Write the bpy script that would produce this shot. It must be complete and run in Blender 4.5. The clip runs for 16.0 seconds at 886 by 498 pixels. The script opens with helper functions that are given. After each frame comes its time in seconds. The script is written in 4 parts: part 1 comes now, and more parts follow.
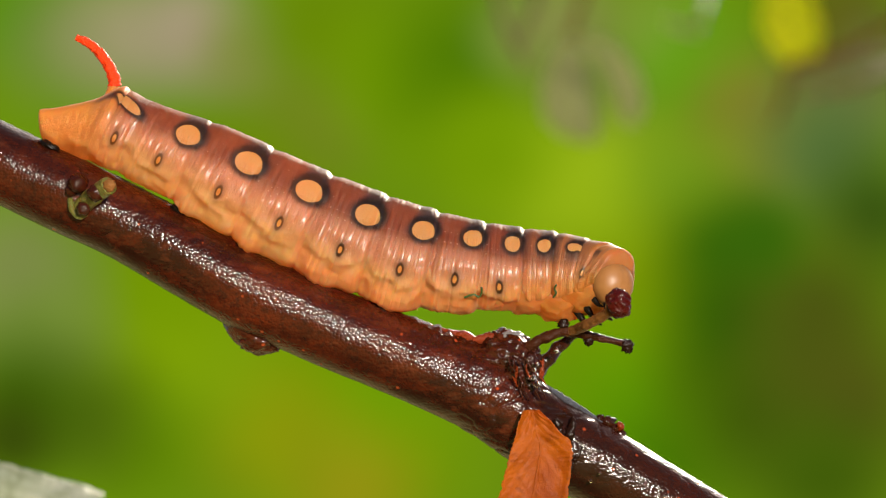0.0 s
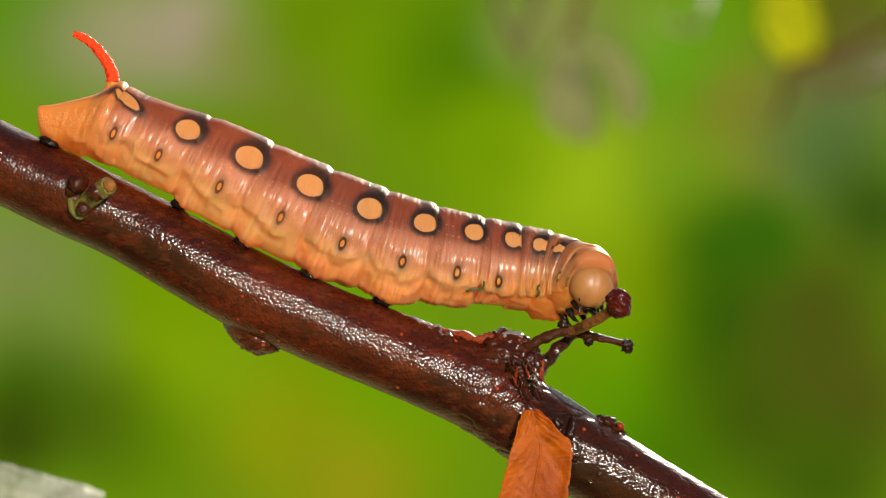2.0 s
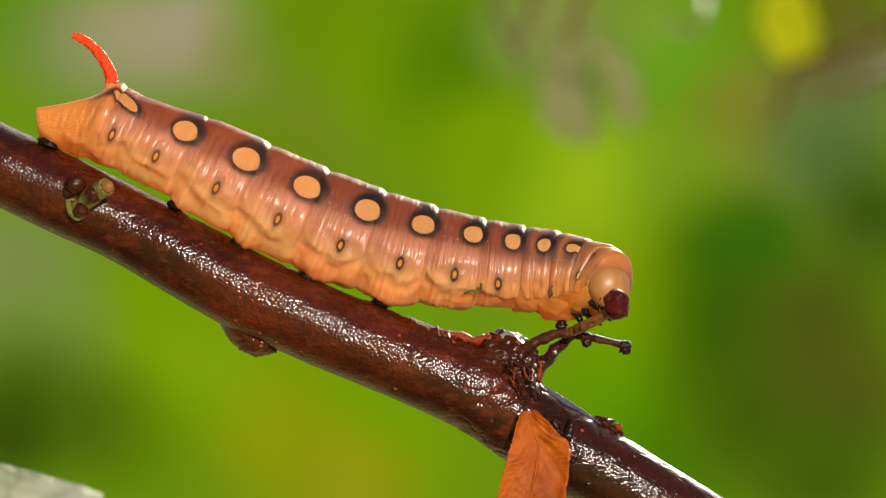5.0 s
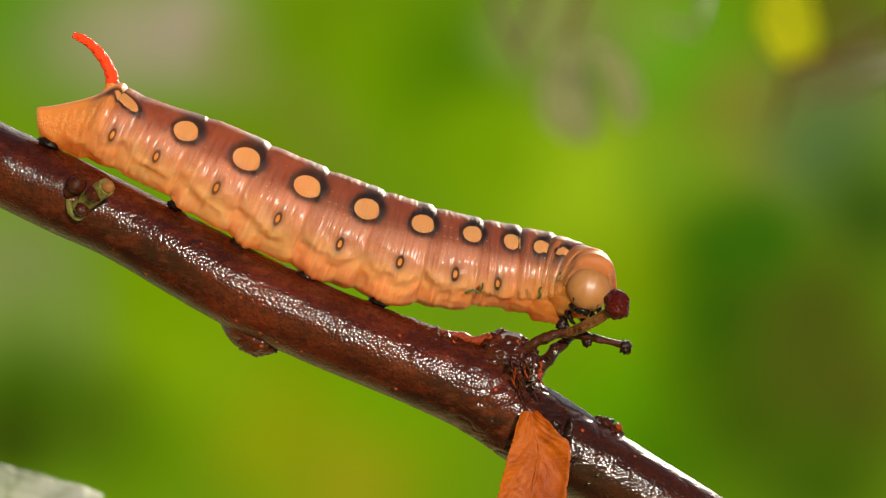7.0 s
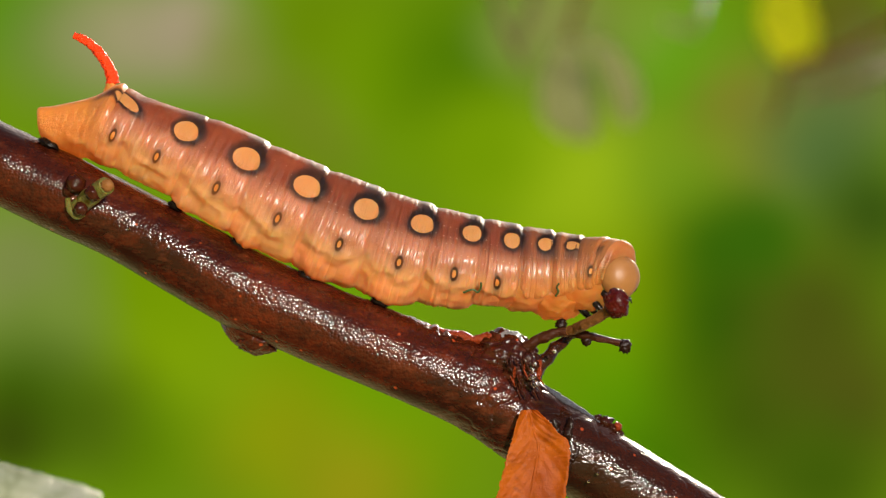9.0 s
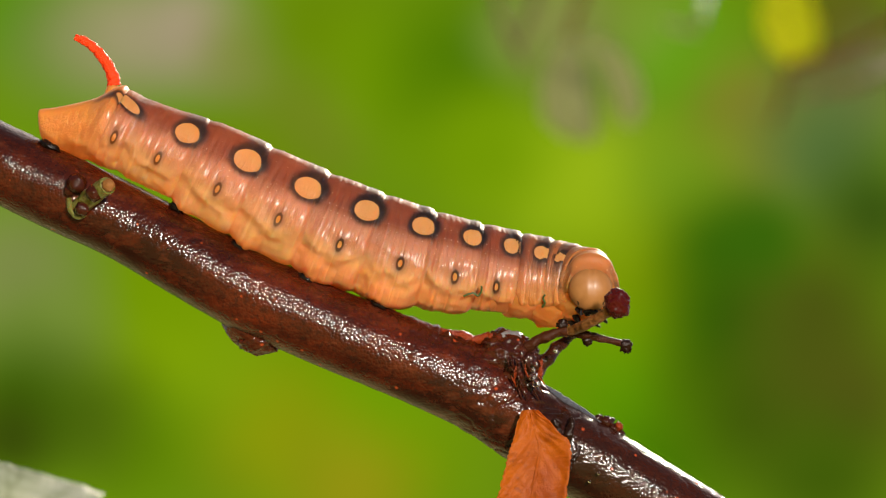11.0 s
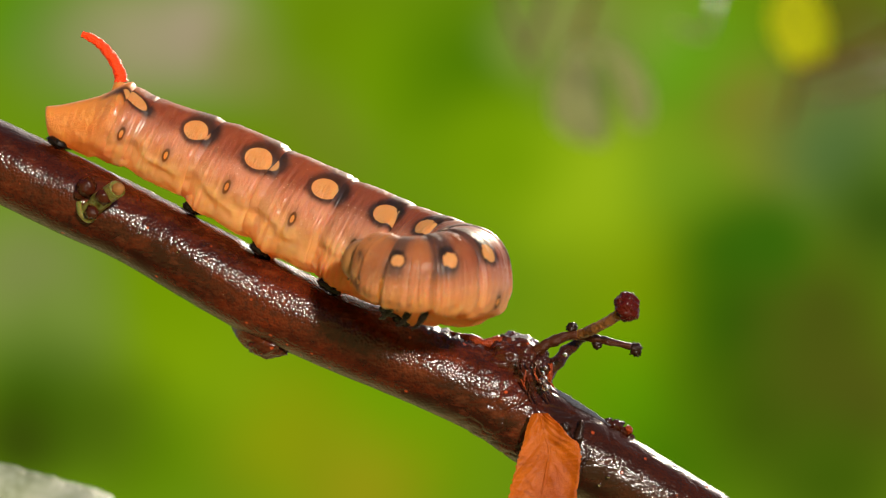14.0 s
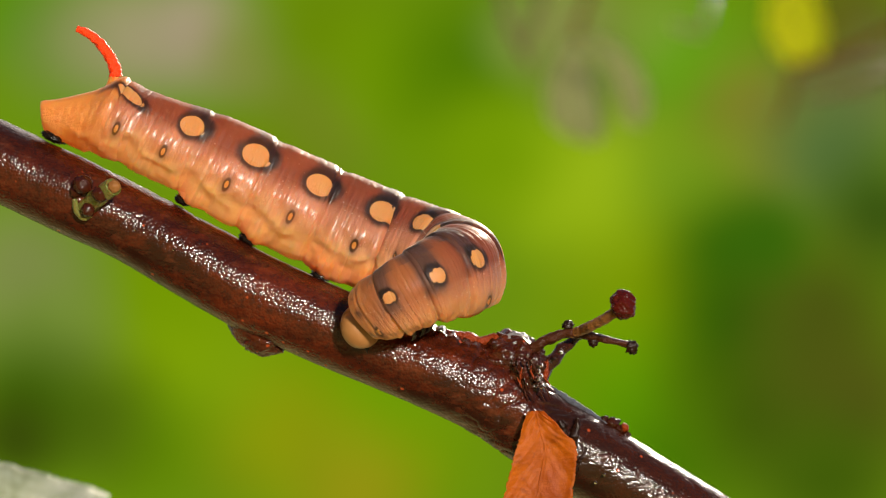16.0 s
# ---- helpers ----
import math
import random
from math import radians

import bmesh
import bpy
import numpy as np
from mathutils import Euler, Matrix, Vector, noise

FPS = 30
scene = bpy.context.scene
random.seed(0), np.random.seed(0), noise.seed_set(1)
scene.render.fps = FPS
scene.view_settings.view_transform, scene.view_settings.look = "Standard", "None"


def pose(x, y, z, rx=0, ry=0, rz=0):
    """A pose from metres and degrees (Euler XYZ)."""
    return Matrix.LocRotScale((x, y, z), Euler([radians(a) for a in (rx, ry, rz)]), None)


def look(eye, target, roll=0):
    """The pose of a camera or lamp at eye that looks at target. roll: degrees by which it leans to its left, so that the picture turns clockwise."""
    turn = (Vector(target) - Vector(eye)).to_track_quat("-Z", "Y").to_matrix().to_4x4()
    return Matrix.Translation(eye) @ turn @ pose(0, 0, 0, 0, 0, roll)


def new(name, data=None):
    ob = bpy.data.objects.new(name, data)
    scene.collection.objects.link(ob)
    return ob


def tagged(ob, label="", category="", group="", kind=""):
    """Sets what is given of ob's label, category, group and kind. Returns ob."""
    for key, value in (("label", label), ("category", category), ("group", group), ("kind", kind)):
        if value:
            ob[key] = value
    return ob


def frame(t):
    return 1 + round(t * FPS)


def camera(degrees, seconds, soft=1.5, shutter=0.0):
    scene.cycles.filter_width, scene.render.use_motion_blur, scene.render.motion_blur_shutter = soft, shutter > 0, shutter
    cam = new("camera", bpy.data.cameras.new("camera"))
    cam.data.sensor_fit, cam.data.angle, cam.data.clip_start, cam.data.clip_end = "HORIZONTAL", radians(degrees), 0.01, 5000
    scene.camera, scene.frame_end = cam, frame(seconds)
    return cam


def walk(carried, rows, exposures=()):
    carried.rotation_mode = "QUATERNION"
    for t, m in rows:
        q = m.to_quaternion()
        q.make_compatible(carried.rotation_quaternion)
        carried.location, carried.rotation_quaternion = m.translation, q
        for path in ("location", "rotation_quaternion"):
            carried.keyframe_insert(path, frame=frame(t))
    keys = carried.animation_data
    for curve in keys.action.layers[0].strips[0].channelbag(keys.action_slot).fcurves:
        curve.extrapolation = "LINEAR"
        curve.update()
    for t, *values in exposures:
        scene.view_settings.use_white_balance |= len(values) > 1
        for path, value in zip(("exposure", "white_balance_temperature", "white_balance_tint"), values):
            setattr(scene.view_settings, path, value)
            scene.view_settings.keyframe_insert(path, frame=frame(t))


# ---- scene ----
cam = camera(20, 16.0, soft=1.1)
cam.data.dof.use_dof = True
cam.data.dof.focus_distance = 0.293
cam.data.dof.aperture_fstop = 20.0
# the lens looks up at the branch and leans over: LEAN turns what is built square to the picture into the upright world
LEAN = Matrix.Rotation(radians(-12), 4, "Y") @ Matrix.Rotation(radians(24), 4, "X")


def aim(right, down):
    """The held camera, turned so that the picture shifts by that many hundredths of a degree."""
    return LEAN @ pose(0, -0.3, 0, 90 + down / 100, 0, right / 100)


walk(cam, [
    (0.0, aim(0, 0)), (2.0, aim(0, 0)), (2.5, aim(-3.9, -1.3)), (3.0, aim(-1.3, 2.6)), (3.5, aim(-1.3, 2.6)),
    (4.0, aim(-5.2, 2.6)), (6.5, aim(-3.9, 2.6)), (7.0, aim(-3.9, 2.6)), (7.5, aim(-2.6, 2.6)), (8.0, aim(-3.9, 1.3)),
    (8.5, aim(-5.2, 0)), (9.0, aim(-5.2, 0)), (11.5, aim(-2.6, 0)), (12.0, aim(-3.9, 0)), (12.5, aim(-5.2, 0)),
    (13.0, aim(-5.2, 0)), (13.5, aim(-2.6, 0)), (14.0, aim(19.3, 7.7)), (14.5, aim(20.6, 6.4)), (15.0, aim(10.3, 2)),
    (15.5, aim(10.3, 2.6)), (16.0, aim(10.3, 2.6))])

# ---- light ----
SUN = (LEAN.to_3x3() @ Vector((0.29, 0.86, 0.40))).normalized()
world = bpy.data.worlds.new("sky")
scene.world = world
world.use_nodes = True
sky = world.node_tree.nodes.new("ShaderNodeTexSky")
sky.sky_type, sky.sun_disc = "NISHITA", False
sky.air_density, sky.dust_density, sky.ozone_density = 0.8, 5.0, 0.3
sky.sun_elevation = math.asin(SUN.z)
sky.sun_rotation = math.atan2(SUN.x, SUN.y)
world.node_tree.links.new(sky.outputs[0], world.node_tree.nodes["Background"].inputs[0])
world.node_tree.nodes["Background"].inputs[1].default_value = 0.047
sun = new("sun", bpy.data.lights.new("sun", "SUN"))
sun.data.energy, sun.data.angle, sun.data.color = 3.8, radians(0.6), (1.0, 0.86, 0.66)
sun.matrix_world = look(SUN, (0, 0, 0))
# unseen small lamp added beside the lens: front fill, and glints along the wet bark
lamp = new("front_fill_lamp", bpy.data.lights.new("front_fill_lamp", "AREA"))
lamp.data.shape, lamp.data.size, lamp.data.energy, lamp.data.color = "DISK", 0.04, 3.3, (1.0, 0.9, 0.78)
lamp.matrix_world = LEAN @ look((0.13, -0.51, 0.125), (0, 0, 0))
scene.view_settings.exposure = 0.8

# ---- materials ----


class Nodes:
    """A material's node tree, written as calls."""

    def __init__(self, name):
        self.material = bpy.data.materials.new(name)
        self.material.use_nodes = True
        self.tree = self.material.node_tree
        self.shader = self.tree.nodes["Principled BSDF"]
        self.out = self.tree.nodes["Material Output"]

    def put(self, socket, value):
        if isinstance(value, bpy.types.NodeSocket):
            self.tree.links.new(value, socket)
        elif value is not None:
            if isinstance(value, (tuple, list)) and len(value) == 3 and socket.type == "RGBA":
                value = (*value, 1)
            socket.default_value = value

    def node(self, kind, *values, **settings):
        n = self.tree.nodes.new("ShaderNode" + kind)
        if "operation" in settings:
            n.operation = settings["operation"]
        if "use_clamp" in settings:
            n.use_clamp = settings["use_clamp"]
        if "interpolation_type" in settings:
            n.interpolation_type = settings["interpolation_type"]
        if "feature" in settings:
            n.feature = settings["feature"]
        if "attribute_name" in settings:
            n.attribute_name = settings["attribute_name"]
        for socket, value in zip(n.inputs, values):
            self.put(socket, value)
        return n

    def math(self, op, a, b=None, c=None, clamp=False):
        return self.node("Math", a, b, c, operation=op, use_clamp=clamp).outputs[0]

    def mix(self, factor, a, b, blend="MIX"):
        n = self.tree.nodes.new("ShaderNodeMix")
        n.data_type, n.blend_type = "RGBA", blend
        for i, value in ((0, factor), (6, a), (7, b)):
            self.put(n.inputs[i], value)
        return n.outputs[2]

    def ramp(self, value, low, high, a=0.0, b=1.0):
        n = self.node("MapRange", value, low, high, a, b, interpolation_type="SMOOTHSTEP")
        return n.outputs[0]

    def noise(self, where, scale, detail=4.0, rough=0.55, stretch=None):
        if stretch:
            where = self.node("Mapping", where, (0, 0, 0), (0, 0, 0), stretch).outputs[0]
        return self.node("TexNoise", where, None, scale, detail, rough).outputs[0]

    def cells(self, where, scale, feature="F1", rand=1.0):
        n = self.node("TexVoronoi", where, feature=feature)
        self.put(n.inputs["Scale"], scale)
        self.put(n.inputs["Randomness"], rand)
        return n.outputs[0]

    def here(self):
        return self.node("TexCoord").outputs["Object"]

    def bump(self, height, strength, distance, normal=None):
        n = self.node("Bump")
        self.put(n.inputs["Strength"], strength)
        self.put(n.inputs["Distance"], distance)
        self.put(n.inputs["Height"], height)
        self.put(n.inputs["Normal"], normal)
        return n.outputs[0]

    def glowing(self, colour, share):
        """Lets light through: a share of the surface is translucent."""
        thin = self.node("BsdfTranslucent", colour)
        blend = self.node("MixShader", share, self.shader.outputs[0], thin.outputs[0])
        self.tree.links.new(blend.outputs[0], self.out.inputs[0])
        return self.material

    def set(self, **values):
        for key, value in values.items():
            self.put(self.shader.inputs[key.replace("_", " ")], value)
        return self.material


def skin_material():
    """Wet caterpillar skin. The attribute skin holds the place along the body in segments, the degrees from the
    back's midline and the radius; dots holds the eyespot's degrees; marks holds the segment's length, the eyespot's size and the breathing hole's."""
    n = Nodes("caterpillar_skin")
    s, angle, radius = n.node("SeparateXYZ", n.node("Attribute", attribute_name="skin").outputs["Vector"]).outputs
    centre = n.node("SeparateXYZ", n.node("Attribute", attribute_name="dots").outputs["Vector"]).outputs[0]
    length, size, hole = n.node("SeparateXYZ", n.node("Attribute", attribute_name="marks").outputs["Vector"]).outputs
    where = n.here()
    side = n.math("ABSOLUTE", angle)
    wobble = n.math("MULTIPLY", n.math("SUBTRACT", n.noise(where, 700, 2), 0.5), 0.3)
    along = n.math("MULTIPLY", n.math("SUBTRACT", s, n.math("MAXIMUM", n.math("ROUND", s), 0.0)), length)
    along = n.math("MULTIPLY", along, n.math("ADD", 1.0, n.math("MULTIPLY", n.math("GREATER_THAN", angle, 0.0), 0.45)))

    def away(dx, degrees, wide, high):
        x = n.math("DIVIDE", n.math("SUBTRACT", along, dx), wide)
        y = n.math("DIVIDE", n.math("MULTIPLY", n.math("SUBTRACT", side, degrees), n.math("MULTIPLY", radius, math.pi / 180)), high)
        return n.math("SQRT", n.math("ADD", n.math("MULTIPLY", x, x), n.math("MULTIPLY", y, y)))

    wide = n.math("MINIMUM", 0.00168, n.math("DIVIDE", n.math("MULTIPLY", length, 0.215), n.math("ADD", size, 0.01)))
    shift = n.ramp(s, 5.0, 7.0, 0.0, -0.0003)
    tall = n.ramp(s, 5.8, 7.5, 0.00142, 0.00158)
    spot = n.math("DIVIDE", away(shift, centre, wide, tall), n.math("ADD", size, 0.001))
    ring = n.math("ADD", spot, wobble)
    halo = n.math("DIVIDE", away(n.math("ADD", shift, 0.0003), n.math("SUBTRACT", centre, 5.0), wide, tall), n.math("ADD", size, 0.001))
    # the last eyespot is drawn out towards the horn
    dx = n.math("ADD", along, 0.0003)
    dy = n.math("MULTIPLY", n.math("SUBTRACT", side, 51.0), n.math("MULTIPLY", radius, math.pi / 180))
    c, d = math.cos(radians(25)), math.sin(radians(25))
    major = n.math("DIVIDE", n.math("ADD", n.math("MULTIPLY", dx, c), n.math("MULTIPLY", dy, d)), 0.0022)
    minor = n.math("DIVIDE", n.math("SUBTRACT", n.math("MULTIPLY", dy, c), n.math("MULTIPLY", dx, d)), 0.0008)
    last = n.math("SQRT", n.math("ADD", n.math("MULTIPLY", major, major), n.math("MULTIPLY", minor, minor)))
    last = n.math("ADD", last, n.math("MULTIPLY", n.math("GREATER_THAN", s, 0.5), 9))
    spot = n.math("MINIMUM", spot, last)
    ring = n.math("MINIMUM", ring, n.math("ADD", last, wobble))
    pore = n.math("DIVIDE", away(n.math("ADD", n.ramp(s, 0.3, 0.6, 0.0003, -0.0016), n.ramp(s, 8.8, 9.2, 0.0, 0.0018)), n.ramp(s, 8.8, 9.2, 108.0, 90.0), 0.00029, 0.00053), n.math("ADD", hole, 0.001))
    # back: brown-pink, flank: paler, belly: amber
    mottle = n.noise(where, 420, 5, 0.6)
    back = n.mix(mottle, (0.13, 0.028, 0.014), (0.25, 0.066, 0.034))
    flank = n.mix(mottle, (0.42, 0.152, 0.085), (0.59, 0.262, 0.16))
    belly = n.mix(mottle, (0.88, 0.50, 0.18), (0.95, 0.66, 0.32))
    low = n.ramp(n.math("ADD", side, n.math("MULTIPLY", n.math("SUBTRACT", n.noise(where, 260, 3), 0.5), 40)), 68, 136)
    mid = n.ramp(n.math("ADD", side, n.math("MULTIPLY", n.math("SUBTRACT", n.noise(where, 180, 3), 0.5), 30)), 58, 92)
    colour = n.mix(n.math("MULTIPLY", low, low), n.mix(mid, back, flank), belly)
    rear = n.ramp(s, 0.1, -0.5)
    colour = n.mix(n.math("MULTIPLY", rear, 0.8), colour, (0.74, 0.28, 0.06))
    hood = n.math("MULTIPLY", n.ramp(s, 9.5, 10.3), 0.6)
    colour = n.mix(hood, colour, (0.44, 0.155, 0.05))
    colour = n.mix(n.math("MULTIPLY", n.ramp(s, 6.8, 8.6), 0.45), colour, (0.45, 0.175, 0.06))
    # front belly: its own amber, with some backlit glow put into the colour
    colour = n.mix(n.math("MULTIPLY", n.math("MULTIPLY", low, n.ramp(s, 5.6, 8.4)), 0.75), colour, (0.86, 0.39, 0.075))
    # a dark saddle across the back between the two eyespots of each segment
    saddle = n.math("MULTIPLY", n.ramp(n.math("ABSOLUTE", n.math("SUBTRACT", along, 0.0003)), 0.0022, 0.0006),
                    n.math("MULTIPLY", n.ramp(n.math("SUBTRACT", side, n.ramp(s, 6.5, 8.0, 0.0, 14.0)), 62, 40), n.math("MULTIPLY", size, 2.0, clamp=True)))
    colour = n.mix(n.math("MULTIPLY", saddle, 0.85), colour, (0.05, 0.035, 0.035))
    smudge = n.math("MULTIPLY", n.ramp(pore, 3.6, 1.2), 0.5)
    colour = n.mix(smudge, colour, (0.12, 0.07, 0.06))
    # dark lines in the grooves and dark smudges on the thorax
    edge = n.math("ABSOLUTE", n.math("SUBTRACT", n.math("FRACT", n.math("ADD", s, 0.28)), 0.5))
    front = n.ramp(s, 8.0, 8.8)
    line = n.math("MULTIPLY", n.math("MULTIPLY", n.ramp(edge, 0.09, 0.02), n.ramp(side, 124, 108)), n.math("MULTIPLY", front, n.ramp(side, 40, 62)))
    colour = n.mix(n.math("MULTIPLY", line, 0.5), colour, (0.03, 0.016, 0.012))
    patch = n.math("MULTIPLY", n.ramp(n.math("ABSOLUTE", n.math("SUBTRACT", side, 97)), 16, 3), n.ramp(n.noise(where, 520, 2), 0.46, 0.62))
    colour = n.mix(n.math("MULTIPLY", n.math("MULTIPLY", patch, front), 0.75), colour, (0.06, 0.035, 0.03))
    mark = n.math("MULTIPLY", n.ramp(n.math("ABSOLUTE", n.math("SUBTRACT", s, 10.45)), 0.4, 0.15), n.math("MULTIPLY", n.ramp(side, 66, 40), n.ramp(n.noise(where, 420, 3), 0.42, 0.58)))
    colour = n.mix(n.math("MULTIPLY", mark, 0.9), colour, (0.04, 0.025, 0.022))
    # pale specks
    speck = n.ramp(n.cells(where, 1300), 0.16, 0.08)
    speck = n.math("MULTIPLY", speck, n.ramp(side, 30, 60))
    colour = n.mix(n.math("MULTIPLY", speck, 0.35), colour, (0.85, 0.6, 0.4))
    dark = n.ramp(n.math("MINIMUM", ring, n.math("ADD", halo, wobble)), 1.75, 1.1)
    colour = n.mix(n.math("MULTIPLY", dark, 0.96), colour, (0.018, 0.013, 0.014))
    colour = n.mix(n.ramp(n.math("ADD", spot, n.math("MULTIPLY", wobble, 0.2)), 1.03, 0.94), colour, (0.52, 0.235, 0.082))
    colour = n.mix(n.ramp(pore, 1.8, 1.2), colour, (0.03, 0.02, 0.015))
    colour = n.mix(n.ramp(pore, 0.9, 0.7), colour, (0.74, 0.33, 0.08))
    # creases that run round the body on the flank, lumps below
    around = n.node("CombineXYZ", n.math("MULTIPLY", s, 22.0), n.math("MULTIPLY", angle, 0.045), 0.0).outputs[0]
    crease = n.noise(around, 1.0, 5, 0.6)
    strokes = n.noise(n.node("CombineXYZ", n.math("MULTIPLY", s, 20.0), n.math("MULTIPLY", angle, 0.085), 3.0).outputs[0], 1.0, 3, 0.55)
    wrinkle = n.noise(where, 800, 5, 0.6)
    lumps = n.noise(where, 270, 2.5, 0.5)
    normal = n.bump(crease, n.math("MULTIPLY", n.ramp(side, 35, 75, 0.08, 0.42), n.ramp(side, 125, 95)), 0.0009)
    normal = n.bump(strokes, n.math("MULTIPLY", n.ramp(side, 45, 72, 0.05, 0.5), n.ramp(side, 130, 105)), 0.0005, normal)
    within = n.math("FRACT", n.math("SUBTRACT", s, 0.22))
    folds = n.math("SINE", n.math("ADD", n.math("MULTIPLY", within, 2 * math.pi * 12), n.math("MULTIPLY", crease, 5.0)))
    held = n.math("MULTIPLY", n.math("MULTIPLY", n.ramp(within, 0.02, 0.1), n.ramp(within, 0.62, 0.4)), n.ramp(side, 40, 65))
    normal = n.bump(n.math("MULTIPLY", folds, held), 0.26, 0.0002, normal)
    normal = n.bump(lumps, n.math("MULTIPLY", low, 0.6), 0.0022, normal)
    normal = n.bump(wrinkle, n.ramp(side, 60, 125, 0.16, 0.24), 0.0005, normal)
    normal = n.bump(n.cells(where, 3800), 0.10, 0.00012, normal)
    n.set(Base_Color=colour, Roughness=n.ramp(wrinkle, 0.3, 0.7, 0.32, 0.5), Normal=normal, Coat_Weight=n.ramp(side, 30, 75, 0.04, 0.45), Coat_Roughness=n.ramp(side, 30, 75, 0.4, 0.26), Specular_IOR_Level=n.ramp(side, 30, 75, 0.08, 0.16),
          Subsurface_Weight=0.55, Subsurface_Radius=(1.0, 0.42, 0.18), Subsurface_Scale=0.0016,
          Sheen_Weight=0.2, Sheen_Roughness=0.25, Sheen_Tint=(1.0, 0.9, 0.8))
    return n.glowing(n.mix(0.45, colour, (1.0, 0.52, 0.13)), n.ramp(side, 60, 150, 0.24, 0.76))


def plain(name, a, b, scale, roughness=0.5, relief=0.2, depth=0.0002, stretch=None, **more):
    """Two shades mottled by noise, with relief of the same grain."""
    n = Nodes(name)
    where = n.here()
    grain = n.noise(where, scale, 6, 0.6, stretch)
    broad = n.noise(where, scale * 0.2, 2)
    colour = n.mix(n.math("ADD", n.math("MULTIPLY", grain, 0.7), n.math("MULTIPLY", broad, 0.4), clamp=True), a, b)
    return n.set(Base_Color=colour, Roughness=n.ramp(grain, 0.3, 0.7, roughness * 0.8, roughness * 1.2),
                 Normal=n.bump(grain, relief, depth), **more)


def bark_material():
    n = Nodes("wet_bark")
    where = n.here()
    grain = n.noise(where, 520, 7, 0.65, (0.35, 1, 1))
    broad = n.noise(where, 75, 4, 0.6)
    fine = n.noise(where, 1500, 4, 0.6)
    colour = n.mix(n.ramp(broad, 0.35, 0.7), (0.016, 0.0030, 0.0012), (0.068, 0.0100, 0.0028))
    colour = n.mix(n.math("MULTIPLY", n.ramp(grain, 0.45, 0.72), 0.4), colour, (0.12, 0.0165, 0.0035))
    colour = n.mix(n.math("MULTIPLY", n.ramp(fine, 0.45, 0.65), 0.6), colour, (0.016, 0.0035, 0.002))
    colour = n.mix(n.math("MULTIPLY", n.ramp(n.noise(where, 900, 3, 0.6, (0.5, 1, 1)), 0.5, 0.75), 0.35), colour, (0.13, 0.03, 0.011))
    # darker bark colour towards the left and the right, edges broken by noise
    x = n.node("SeparateXYZ", where).outputs[0]
    dark_end = n.ramp(n.math("ADD", x, n.math("MULTIPLY", n.noise(where, 90, 3), 0.014)), -0.006, -0.016)
    colour = n.mix(n.math("MULTIPLY", dark_end, 0.3), colour, (0.010, 0.0025, 0.0012))
    dark_end = n.ramp(n.math("ADD", x, n.math("MULTIPLY", n.noise(where, 90, 3), 0.014)), 0.034, 0.046)
    colour = n.mix(n.math("MULTIPLY", dark_end, 0.7), colour, (0.014, 0.0045, 0.002))
    pores = n.math("ADD", n.cells(where, 420), n.math("MULTIPLY", n.noise(where, 140, 2), 0.2))
    colour = n.mix(n.math("MULTIPLY", n.ramp(pores, 0.22, 0.13), 0.55), colour, (0.5, 0.075, 0.02))
    flakes = n.noise(where, 160, 3)
    colour = n.mix(n.math("MULTIPLY", n.ramp(flakes, 0.6, 0.8), 0.1), colour, (0.15, 0.08, 0.055))
    # beads of wet grain: each one catches the light by itself
    dome = n.cells(where, 2700)
    dome = n.math("MULTIPLY", n.math("MULTIPLY", dome, dome), -1.0)
    normal = n.bump(grain, 0.03, 0.0005)
    normal = n.bump(pores, 0.12, 0.0005, normal)
    normal = n.bump(fine, 0.12, 0.0003, normal)
    normal = n.bump(dome, n.ramp(broad, 0.3, 0.7, 0.16, 0.26), 0.0004, normal)
    return n.set(Base_Color=colour, Roughness=n.math("ADD", n.ramp(fine, 0.35, 0.7, 0.12, 0.22), n.math("MULTIPLY", n.ramp(x, 0.016, 0.024), n.ramp(x, 0.042, 0.036, 0.0, 0.05))), Normal=normal, Specular_IOR_Level=0.33)


def leaf_material(name, a, b, vein, glow=0.5):
    """A leaf that lets light through; uv.x runs across from the midrib, uv.y along it."""
    n = Nodes(name)
    where = n.here()
    u, v, _ = n.node("SeparateXYZ", n.node("Attribute", attribute_name="blade").outputs["Vector"]).outputs
    mottle = n.noise(where, 260, 6, 0.65)
    colour = n.mix(n.ramp(n.noise(where, 110, 4, 0.6), 0.3, 0.7), a, b)
    colour = n.mix(n.math("MULTIPLY", n.ramp(mottle, 0.48, 0.72), 0.7), colour, vein)
    colour = n.mix(n.math("MULTIPLY", n.ramp(n.noise(where, 900, 4, 0.6), 0.55, 0.75), 0.5), colour, vein)
    ribs = n.math("ABSOLUTE", n.math("SINE", n.math("MULTIPLY", n.math("SUBTRACT", v, n.math("MULTIPLY", n.math("ABSOLUTE", u), 0.55)), 26)))
    ribs = n.math("MAXIMUM", n.ramp(ribs, 0.12, 0.03), n.ramp(n.math("ABSOLUTE", u), 0.035, 0.015))
    net = n.ramp(n.cells(where, 900, "DISTANCE_TO_EDGE"), 0.07, 0.02)
    lines = n.math("MAXIMUM", n.math("MULTIPLY", ribs, 0.1), n.math("MULTIPLY", net, 0.05))
    colour = n.mix(lines, colour, vein)
    n.set(Base_Color=colour, Roughness=0.42, Specular_IOR_Level=0.3, Normal=n.bump(n.noise(where, 1500, 5, 0.65), 0.6, 0.0003, n.bump(n.math("SUBTRACT", mottle, lines), 0.7, 0.0005)))
    return n.glowing(colour, glow)


